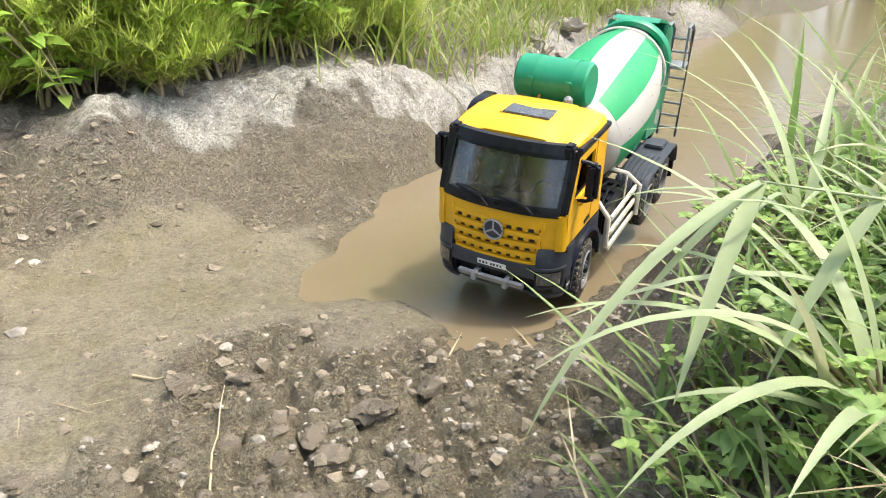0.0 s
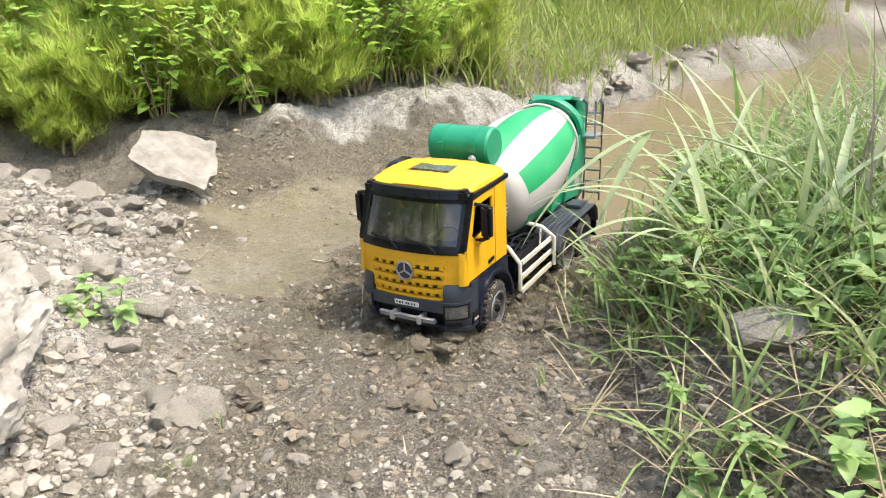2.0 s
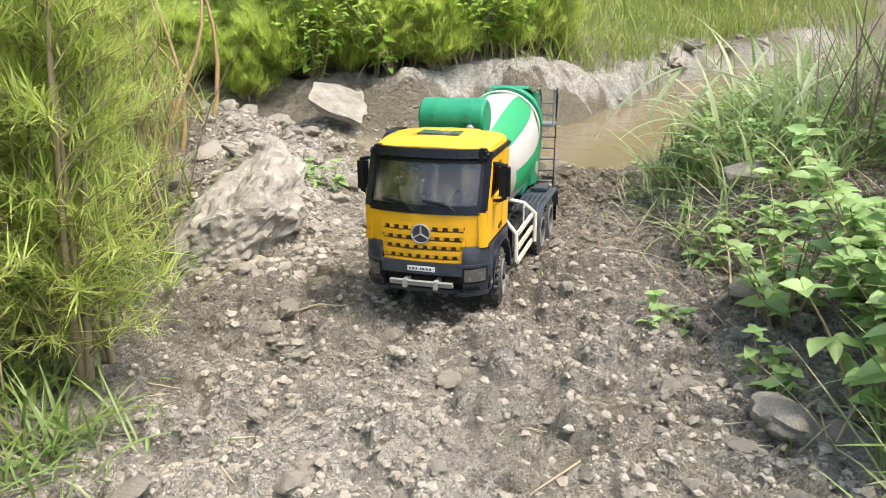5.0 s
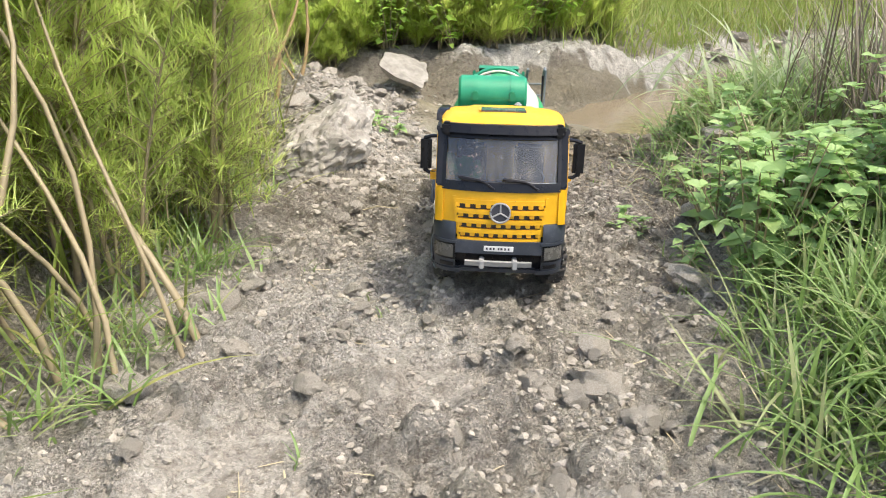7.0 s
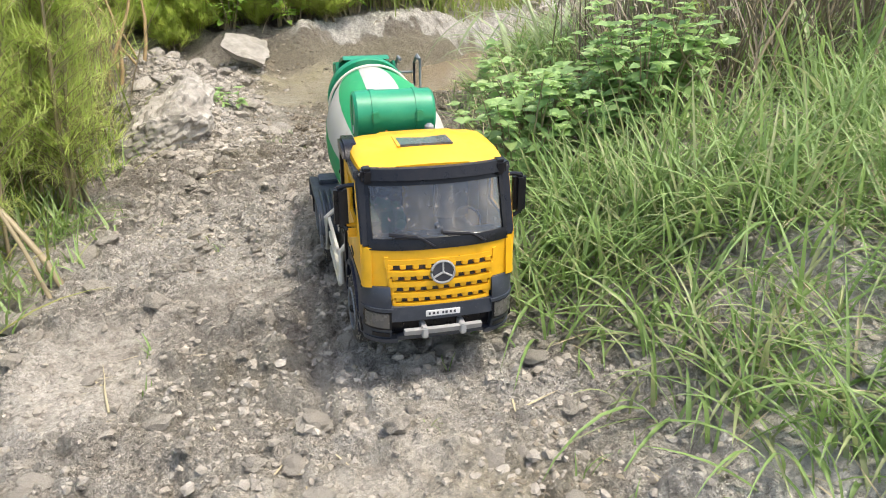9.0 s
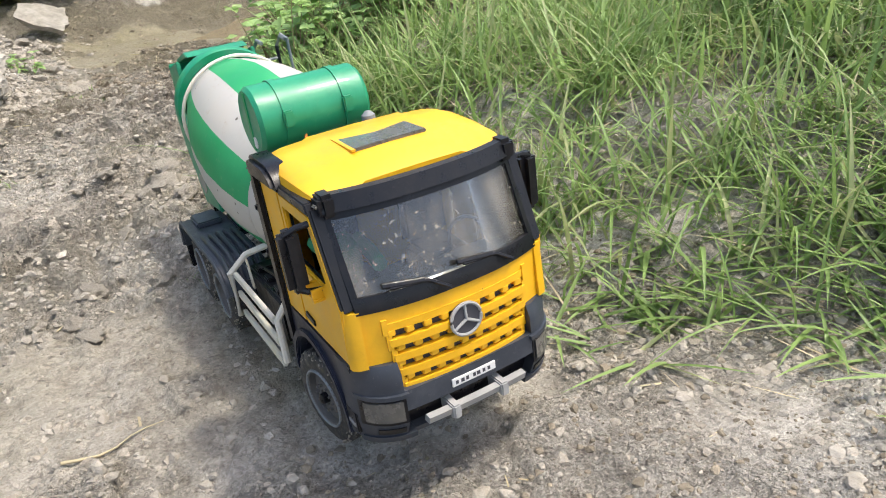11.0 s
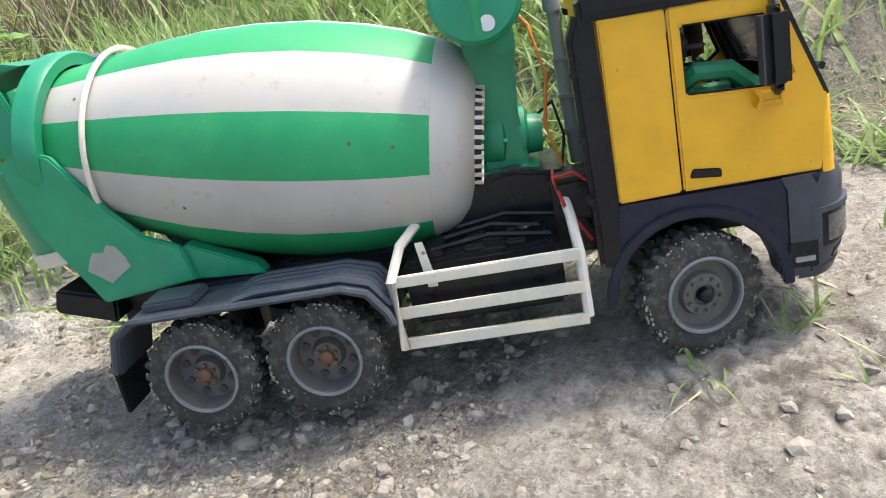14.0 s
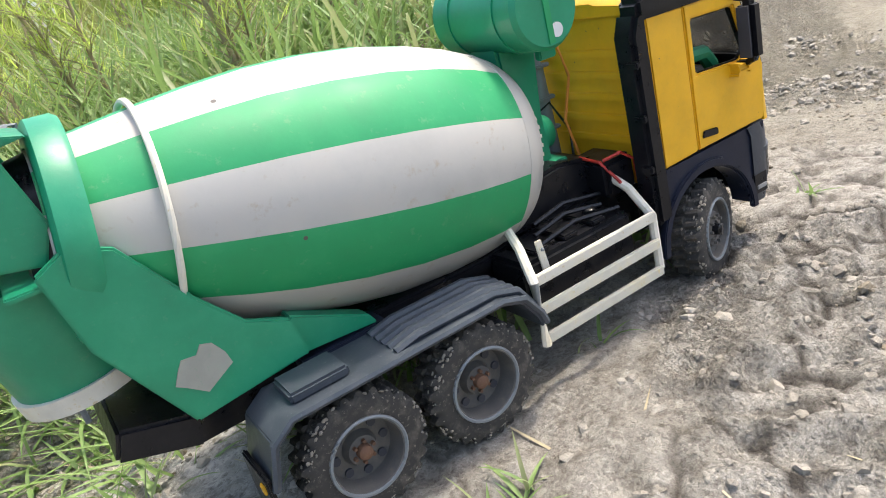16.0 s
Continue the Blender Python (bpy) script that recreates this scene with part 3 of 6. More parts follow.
def bm_tube(points, r, seg=8, bm=None, closed=False):
    own = bm or bmesh.new()
    pts = [Vector(p) for p in points]
    rings = []
    n = len(pts)
    for i, p in enumerate(pts):
        a = pts[(i - 1) % n] if closed or i else p
        b = pts[(i + 1) % n] if closed or i < n - 1 else p
        q = (b - a).normalized().to_track_quat("Z", "Y")
        rings.append([own.verts.new(p + q @ Vector((r * math.cos(k * math.tau / seg), r * math.sin(k * math.tau / seg), 0))) for k in range(seg)])
    for i in range(n if closed else n - 1):
        A, B = rings[i], rings[(i + 1) % n]
        off = 0
        if closed and i == n - 1:
            off = min(range(seg), key=lambda o: (A[0].co - B[o].co).length)
        for k in range(seg):
            own.faces.new((A[k], A[(k + 1) % seg], B[(k + 1 + off) % seg], B[(k + off) % seg]))
    if not closed:
        own.faces.new(rings[0][::-1])
        own.faces.new(rings[-1])
    return own


def bm_lathe(profile, origin, axis, seg=32, bm=None, cap=True):
    """Revolves (distance along axis, radius) pairs."""
    own = bm or bmesh.new()
    o, ax = Vector(origin), Vector(axis).normalized()
    u = ax.orthogonal().normalized()
    w = ax.cross(u)
    rings = []
    for s, r in profile:
        rings.append([own.verts.new(o + ax * s + (u * math.cos(k * math.tau / seg) + w * math.sin(k * math.tau / seg)) * r) for k in range(seg)])
    for A, B in zip(rings, rings[1:]):
        for k in range(seg):
            own.faces.new((A[k], A[(k + 1) % seg], B[(k + 1) % seg], B[k]))
    if cap and cap != "end":
        own.faces.new(rings[0][::-1])
    if cap:
        own.faces.new(rings[-1])
    return own


def front_x(y, z):
    """The bowed face of the cab."""
    return 0.388 - 0.0125 * (abs(y) / 0.07) ** 2.5 - 0.42 * max(0.0, z - 0.137)


def bumper_x(y, z):
    """The bumper: nearly straight, with well rounded corners, drawn in at its foot and its top edge."""
    d = min(1.0, max(0.0, (abs(y) - 0.043) / 0.0350))
    return 0.3895 - 0.0015 * (abs(y) / 0.043) ** 2 * (abs(y) < 0.043) - 0.0015 * (abs(y) >= 0.043) - 0.034 * (1 - math.sqrt(1 - d * d)) - 0.45 * max(0.0, 0.054 - z) - 0.5 * max(0.0, z - 0.090)


def bm_face(y0, y1, z0, z1, off, thick, ny=10, nz=3, bm=None, fx=front_x, narrow=0.0):
    """A plate that follows the bowed face; narrow: how much its lower edge is drawn in."""
    own = bm or bmesh.new()
    g = []
    for d in (off, off - thick):
        for j in range(nz + 1):
            z = z0 + (z1 - z0) * j / nz
            k = 1 - narrow * (1 - j / nz)
            g.append([own.verts.new((fx(y * k, z) + d, y * k, z)) for y in (y0 + (y1 - y0) * i / ny for i in range(ny + 1))])
    n = nz + 1
    for j in range(nz):
        for i in range(ny):
            own.faces.new((g[j][i], g[j][i + 1], g[j + 1][i + 1], g[j + 1][i]))
            own.faces.new((g[n + j][i + 1], g[n + j][i], g[n + j + 1][i], g[n + j + 1][i + 1]))
    for i in range(ny):
        own.faces.new((g[0][i + 1], g[0][i], g[n][i], g[n][i + 1]))
        own.faces.new((g[nz][i], g[nz][i + 1], g[n + nz][i + 1], g[n + nz][i]))
    for j in range(nz):
        own.faces.new((g[j][0], g[j + 1][0], g[n + j + 1][0], g[n + j][0]))
        own.faces.new((g[j + 1][ny], g[j][ny], g[n + j][ny], g[n + j + 1][ny]))
    return own


def arc(cx, cz, r, a0, a1, n):
    return [(cx + r * math.cos(radians(a0 + (a1 - a0) * i / n)), cz + r * math.sin(radians(a0 + (a1 - a0) * i / n))) for i in range(n + 1)]


TRUCK = new("cement_mixer_truck")
tagged(TRUCK, "muddy toy cement mixer truck, yellow cab, green and white drum", "toy truck")
AX_F, AX_B = Vector((0.185, 0, 0.134)), Vector((-0.120, 0, 0.190))
DRUM_AX = (AX_B - AX_F).normalized()
R_WHEEL = 0.0375


def build_cab():
    T = TRUCK
    for s in (-1, 1):
        a, b = s * 0.0715, s * 0.0755
        door = part("door", bm_prism([(0.2975, 0.098), (0.371, 0.098), (0.3745, 0.138), (0.352, 0.1955), (0.2975, 0.197)], a, b,
                    [[(0.3035, 0.150), (0.350, 0.147), (0.3575, 0.153), (0.347, 0.185), (0.3035, 0.187)]], 0.0012), M_YELLOW, T, "yellow cab door with an open window")
        part("handle", bm_prism([(0.301, 0.1055), (0.318, 0.1035), (0.318, 0.1085), (0.303, 0.1105)], b, b + s * 0.0012, (), 0.0006), M_BLACK, door, "black recessed handle")
        part("mirror_stub", bm_box(0.338, 0.350, b - s * 0.001, b + s * 0.006, 0.140, 0.146, 0.0015), M_YELLOW, door)
        part("window_frame", bm_prism([(0.302, 0.1485), (0.3505, 0.1455), (0.3592, 0.1525), (0.348, 0.1865), (0.302, 0.1885)], a - s * 0.001, a + s * 0.0005,
             [[(0.3045, 0.1508), (0.3497, 0.148), (0.3565, 0.1535), (0.3462, 0.184), (0.3045, 0.186)]]), M_BLACK, door)
        part("side_panel", bm_prism([(0.262, 0.097), (0.2965, 0.098), (0.2965, 0.197), (0.262, 0.1985)], a, b, (), 0.001), M_YELLOW, T)
        part("roof_seam", bm_prism([(0.255, 0.1975), (0.353, 0.1955), (0.350, 0.2025), (0.255, 0.2035)], s * 0.0700, s * 0.0762, (), 0.001), M_BLACK, T)
        part("pillar", bm_prism([(0.3655, 0.1405), (0.3765, 0.137), (0.3525, 0.2), (0.344, 0.1985)], s * 0.0655, s * 0.0748, (), 0.0015), M_BLACK, T)
        cor = bmesh.new()
        prof = [(0.3705, 0.0757), (0.3745, 0.0752), (0.3775, 0.0725), (0.3795, 0.0665), (0.374, 0.0655), (0.3705, 0.070)]
        lo = [cor.verts.new((x, s * y, 0.0965)) for x, y in prof]
        hi = [cor.verts.new((x - 0.001, s * y * 0.985, 0.1365)) for x, y in prof]
        cor.faces.new(lo)
        cor.faces.new(hi)
        for i in range(6):
            cor.faces.new((lo[i], lo[(i + 1) % 6], hi[(i + 1) % 6], hi[i]))
        part("corner_panel", cor, M_YELLOW, T)
        # mirrors on black arms
        mir = part("mirror", bm_box(0.339, 0.352, min(s * 0.082, s * 0.095), max(s * 0.082, s * 0.095), 0.147, 0.189, 0.004), M_BLACK, T, "tall black wing mirror")
        part("mirror_glass", bm_box(0.3382, 0.3392, min(s * 0.084, s * 0.093), max(s * 0.084, s * 0.093), 0.151, 0.185), M_INK, mir)
        part("arm", bm_tube([(0.348, s * 0.0745, 0.1445), (0.347, s * 0.084, 0.146), (0.346, s * 0.091, 0.150)], 0.0022), M_BLACK, mir)
        part("arm", bm_tube([(0.350, s * 0.073, 0.190), (0.348, s * 0.083, 0.189), (0.346, s * 0.091, 0.186)], 0.0022), M_BLACK, mir)
        # wheel arch and skirt
        arch = [(0.2545, 0.040), (0.262, 0.0965), (0.3690, 0.0965), (0.3665, 0.088), (0.3625, 0.040), (0.3455, 0.040)] + arc(0.30, 0.037, 0.0455, 4, 176, 14)
        sk = part("wheel_arch", bm_prism(arch, s * 0.060, s * 0.0758, (), 0.001), M_NAVY, T, "slate wheel arch")
        lip = arc(0.30, 0.037, 0.0465, -2, 182, 18) + arc(0.30, 0.037, 0.0525, 182, -2, 18)
        part("arch_lip", bm_prism(lip, s * 0.074, s * 0.0785, (), 0.0008), M_NAVY, sk)
        part("step", bm_box(0.350, 0.366, min(s * 0.074, s * 0.0775), max(s * 0.074, s * 0.0775), 0.043, 0.060, 0.001), M_BLACK, sk)
        part("step_slot", bm_box(0.353, 0.364, min(s * 0.0772, s * 0.0782), max(s * 0.0772, s * 0.0782), 0.047, 0.0505, 0.0005), M_SILVER, sk)
        # bumper flank with lamp
        lim = lambda a, b: (min(s * a, s * b), max(s * a, s * b))
        fl = part("bumper_flank", bm_face(*lim(0.0500, 0.0772), 0.039, 0.0972, 0.0020, 0.012, 12, 8, fx=bumper_x), M_BUMPER, T)
        part("headlight_frame", bm_face(*lim(0.0500, 0.0752), 0.0535, 0.0735, 0.0026, 0.006, 9, 3, fx=bumper_x), M_BLACK, fl)
        part("headlight", bm_face(*lim(0.0525, 0.0735), 0.0560, 0.0712, 0.0036, 0.006, 8, 3, fx=bumper_x), M_LAMP, fl, "dusty headlight")
        part("headlight_brow", bm_face(*lim(0.0480, 0.0765), 0.0735, 0.0765, 0.0045, 0.006, 9, 1, fx=bumper_x), M_BUMPER, fl)
        part("fog_slot", bm_face(*lim(0.0520, 0.0680), 0.0440, 0.0490, 0.0030, 0.004, 6, 1, fx=bumper_x), M_BLACK, fl)
        part("corner_spoiler", bm_face(*lim(0.0440, 0.0745), 0.0360, 0.0412, 0.0040, 0.010, 10, 1, fx=bumper_x), M_BUMPER, fl)
    part("back_wall", bm_box(0.2585, 0.2625, -0.0715, 0.0715, 0.085, 0.203, 0.001), M_YELLOW, T)
    for z in (0.115, 0.130, 0.145, 0.160, 0.175):
        part("back_rib", bm_box(0.2568, 0.2587, -0.055, 0.055, z, z + 0.006, 0.0006), M_YELLOW, T)
    # roof shell
    roof = bmesh.new()
    rings = []
    for x, hw, zt in ((0.256, 0.0700, 0.2100), (0.262, 0.0725, 0.2150), (0.285, 0.0735, 0.2165), (0.318, 0.0730, 0.2145), (0.338, 0.0715, 0.2105), (0.351, 0.0690, 0.2040)):
        pr = [(-1.0, 0.2025), (-0.985, 0.2025 + (zt - 0.2025) * 0.45), (-0.93, 0.2025 + (zt - 0.2025) * 0.72), (-0.78, zt - 0.001), (-0.55, zt), (-0.5, zt + 0.0015), (0, zt + 0.002)]
        pr += [(-a, b) for a, b in pr[-2::-1]]
        rings.append([roof.verts.new((x, a * hw, b)) for a, b in pr])
    for A, B in zip(rings, rings[1:]):
        for i in range(len(A) - 1):
            roof.faces.new((A[i], A[i + 1], B[i + 1], B[i]))
        roof.faces.new((A[-1], A[0], B[0], B[-1]))
    roof.faces.new(rings[0])
    roof.faces.new(rings[-1])
    ro = part("roof", roof, M_YELLOW, T)
    part("skylight", bm_box(0.291, 0.322, -0.027, 0.027, 0.2145, 0.2177, 0.0008), M_HATCH, ro, "grey smoked roof hatch")
    part("skylight_rim", bm_prism([(0.2895, 0.2172), (0.3235, 0.2162), (0.3235, 0.2175), (0.2895, 0.2185)], -0.029, -0.0262), M_YELLOW, ro)
    # air intake on the right of the roof and its duct
    intake = part("air_intake", bm_prism([(0.2525, 0.1985), (0.3065, 0.1985), (0.301, 0.208), (0.291, 0.2135), (0.259, 0.2145), (0.252, 0.2105)], -0.0800, -0.062, (), 0.0028), M_BLACK, T, "black roof air intake")
    part("duct", bm_prism([(0.247, 0.060), (0.262, 0.062), (0.2605, 0.2), (0.2515, 0.205), (0.2455, 0.19)], -0.0785, -0.060, (), 0.003), M_BLACK, intake)
    for z in (0.10, 0.135, 0.17):
        part("duct_clip", bm_box(0.2445, 0.2485, -0.0795, -0.070, z, z + 0.005, 0.001), M_BLACK, intake)
    # windscreen
    frame_ = bm_face(-0.0675, 0.0675, 0.1345, 0.1445, 0.0015, 0.006, 14, 2)
    bm_face(-0.0665, 0.0665, 0.1905, 0.2015, 0.0015, 0.006, 14, 2, frame_)
    for s in (-1, 1):
        bm_face(min(s * 0.0635, s * 0.0675), max(s * 0.0635, s * 0.0675), 0.1345, 0.2, 0.0013, 0.006, 2, 6, frame_)
    part("windscreen_frame", frame_, M_BLACK, T)
    part("windscreen", bm_face(-0.0645, 0.0645, 0.1435, 0.193, -0.0005, 0.0012, 14, 8), M_GLASS, T, "mud-splashed windscreen").visible_shadow = False
    visor = part("sun_visor", bm_face(-0.0685, 0.0685, 0.1965, 0.2065, 0.0085, 0.007, 16, 2), M_BLACK, T, "black sun visor with marker lamps")
    for y in (-0.064, 0.064):
        part("visor_end", bm_box(0.346, 0.362, y - 0.006, y + 0.006, 0.1925, 0.2075, 0.003), M_BLACK, visor)
        part("marker_lamp", bm_box(0.353, 0.3585, (y + (0.0065 if y > 0 else -0.0072)) - 0.001, (y + (0.0065 if y > 0 else -0.0072)) + 0.0015, 0.2000, 0.2022, 0.0007), M_LAMP, visor)
    for y0, y1 in ((-0.045, -0.008), (0.005, 0.042)):
        part("wiper", bm_tube([(front_x(y1, 0.137) + 0.004, y1, 0.138), (front_x(y1 - 0.012, 0.146) + 0.004, y1 - 0.012, 0.1455), (front_x(y0, 0.147) + 0.004, y0, 0.1475)], 0.0013, 6), M_BLACK, T)
        part("wiper_blade", bm_tube([(front_x(y0 + 0.02, 0.146) + 0.004, y0 + 0.022, 0.1465), (front_x(y0 - 0.004, 0.1485) + 0.004, y0 - 0.004, 0.1495)], 0.0018, 6), M_BLACK, T)
    # yellow face with the toothed grille
    part("front_panel", bm_face(-0.0672, 0.0672, 0.1225, 0.1350, 0.0, 0.005, 16, 3), M_YELLOW, T)
    for s in (-1, 1):
        part("front_flank", bm_face(min(s * 0.0515, s * 0.0672), max(s * 0.0515, s * 0.0672), 0.0955, 0.1228, -0.0003, 0.005, 5, 2), M_YELLOW, T)
    grille = part("grille", bm_face(-0.0530, 0.0530, 0.0765, 0.1232, -0.0035, 0.004, 12, 4, narrow=0.13), M_INK, T, "yellow toothed grille over dark slots")
    for j, z in enumerate((0.1222, 0.1110, 0.0998, 0.0886, 0.0775)):
        hw = 0.0532 - 0.0062 * (0.1222 - z) / 0.0447
        part("grille_bar", bm_face(-hw, hw, z - 0.0029, z + 0.0022, 0.0022 if j else 0.0008, 0.005, 14, 1), M_YELLOW, grille)
        if j < 4:
            for k in range(9):
                y = -hw + 0.004 + (2 * hw - 0.008) * (k + (0.25 if j % 2 else 0.0)) / 8.25
                part("grille_tooth", bm_box(front_x(y, z) - 0.0035, front_x(y, z) + 0.0012, y - 0.0028, y + 0.0028, z - 0.0072, z - 0.0022, 0.0006), M_YELLOW, grille)
        part("grille_edge", bm_face(-hw - 0.0012, -hw + 0.0022, z - 0.0055, z + 0.0055, 0.0015, 0.005, 2, 1), M_YELLOW, grille)
        part("grille_edge", bm_face(hw - 0.0022, hw + 0.0012, z - 0.0055, z + 0.0055, 0.0015, 0.005, 2, 1), M_YELLOW, grille)
    badge = part("badge", bm_lathe([(0, 0.0112), (0.0025, 0.0112)], (0.3885, 0, 0.1110), (1, 0, 0), 28), M_INK, T, "round silver badge on a dark disc")
    part("badge_ring", bm_tube([(0.3912, 0.0112 * math.cos(a * math.tau / 28), 0.1110 + 0.0112 * math.sin(a * math.tau / 28)) for a in range(28)], 0.0012, 6, closed=True), M_SILVER, badge)
    for a in (90, 210, 330):
        c, d = math.cos(radians(a)), math.sin(radians(a))
        part("badge_spoke", bm_tube([(0.3916, 0, 0.1110), (0.3912, 0.0104 * c, 0.1110 + 0.0104 * d)], 0.0011, 6), M_SILVER, badge)
    bump = part("bumper", bm_face(-0.0505, 0.0505, 0.0620, 0.0772, 0.0020, 0.014, 12, 3, fx=bumper_x), M_BUMPER, T, "slate bumper")
    part("bumper_recess", bm_face(-0.0500, 0.0500, 0.041, 0.0622, -0.0075, 0.008, 8, 2, fx=bumper_x), M_BLACK, bump)
    part("bumper_lip", bm_face(-0.0440, 0.0440, 0.0370, 0.0420, 0.0005, 0.010, 10, 1, fx=bumper_x), M_BUMPER, bump)
    part("guard", bm_face(-0.0385, 0.0385, 0.0478, 0.0540, 0.0075, 0.006, 10, 1, fx=bumper_x), M_SILVER, bump, "scratched silver skid bar")
    for y in (-0.019, 0.019):
        part("guard_bracket", bm_box(0.380, 0.3985, y - 0.003, y + 0.003, 0.0455, 0.0560, 0.001), M_SILVER, bump)
    plate = part("number_plate", bm_box(0.3905, 0.3922, -0.0170, 0.0170, 0.0655, 0.0718, 0.0004), M_PLATE, bump, "small white plate with dark bars")
    for y0, y1 in ((-0.0145, -0.0125), (-0.0105, -0.0080), (-0.0065, -0.0045), (-0.001, 0.001), (0.002, 0.0045), (0.0065, 0.0085), (0.0105, 0.0125)):
        part("plate_bar", bm_box(0.3922, 0.3925, y0, y1, 0.0674, 0.0700), M_INK, plate)
    # inside
    cabin = part("cab_floor", bm_box(0.264, 0.370, -0.069, 0.069, 0.096, 0.101), M_BLACK, T)
    part("dashboard", bm_box(0.345, 0.372, -0.066, 0.066, 0.101, 0.139, 0.005), M_BLACK, cabin)
    for y in (-0.036, 0.036):
        part("seat", bm_box(0.276, 0.315, y - 0.019, y + 0.019, 0.101, 0.122, 0.004), M_BLACK, cabin)
        part("seat_back", bm_box(0.272, 0.282, y - 0.019, y + 0.019, 0.120, 0.172, 0.004), M_BLACK, cabin)
    part("steering_wheel", bm_tube([(0.343 - 0.006 * math.sin(a * math.tau / 18), 0.036 + 0.014 * math.cos(a * math.tau / 18), 0.142 + 0.012 * math.sin(a * math.tau / 18)) for a in range(18)], 0.0014, 6, closed=True), M_BLACK, cabin)


build_cab()


def build_doll():
    """One plain mesh: a seated figure in green with a dark cap."""
    bm = bm_lathe([(0, 0.011), (0.012, 0.014), (0.030, 0.0145), (0.037, 0.008), (0.042, 0.005)], (0.300, -0.042, 0.118), (0, 0, 1), 14)
    bm_tube([(0.302, -0.054, 0.151), (0.312, -0.062, 0.160), (0.330, -0.060, 0.158), (0.343, -0.056, 0.146)], 0.0055, 8, bm)
    bm_tube([(0.302, -0.030, 0.150), (0.318, -0.026, 0.142), (0.338, -0.030, 0.142)], 0.0055, 8, bm)
    n = len(bm.faces)
    bmesh.ops.create_uvsphere(bm, u_segments=12, v_segments=8, radius=0.0105, matrix=Matrix.Translation((0.302, -0.042, 0.169)))
    bm_lathe([(0, 0.0118), (0.003, 0.0118), (0.008, 0.009), (0.010, 0.004)], (0.302, -0.042, 0.172), (0, 0, 1), 14, bm)
    bm_box(0.310, 0.322, -0.050, -0.034, 0.171, 0.1735, 0.001, bm)
    bm.faces.ensure_lookup_table()
    for f in bm.faces[n:]:
        f.material_index = 1
    ob = part("doll", bm, [M_SKIN, M_NAVY], None)
    return tagged(ob, "small green plastic doll with dark cap seated in cab", "doll")


DOLL = build_doll()


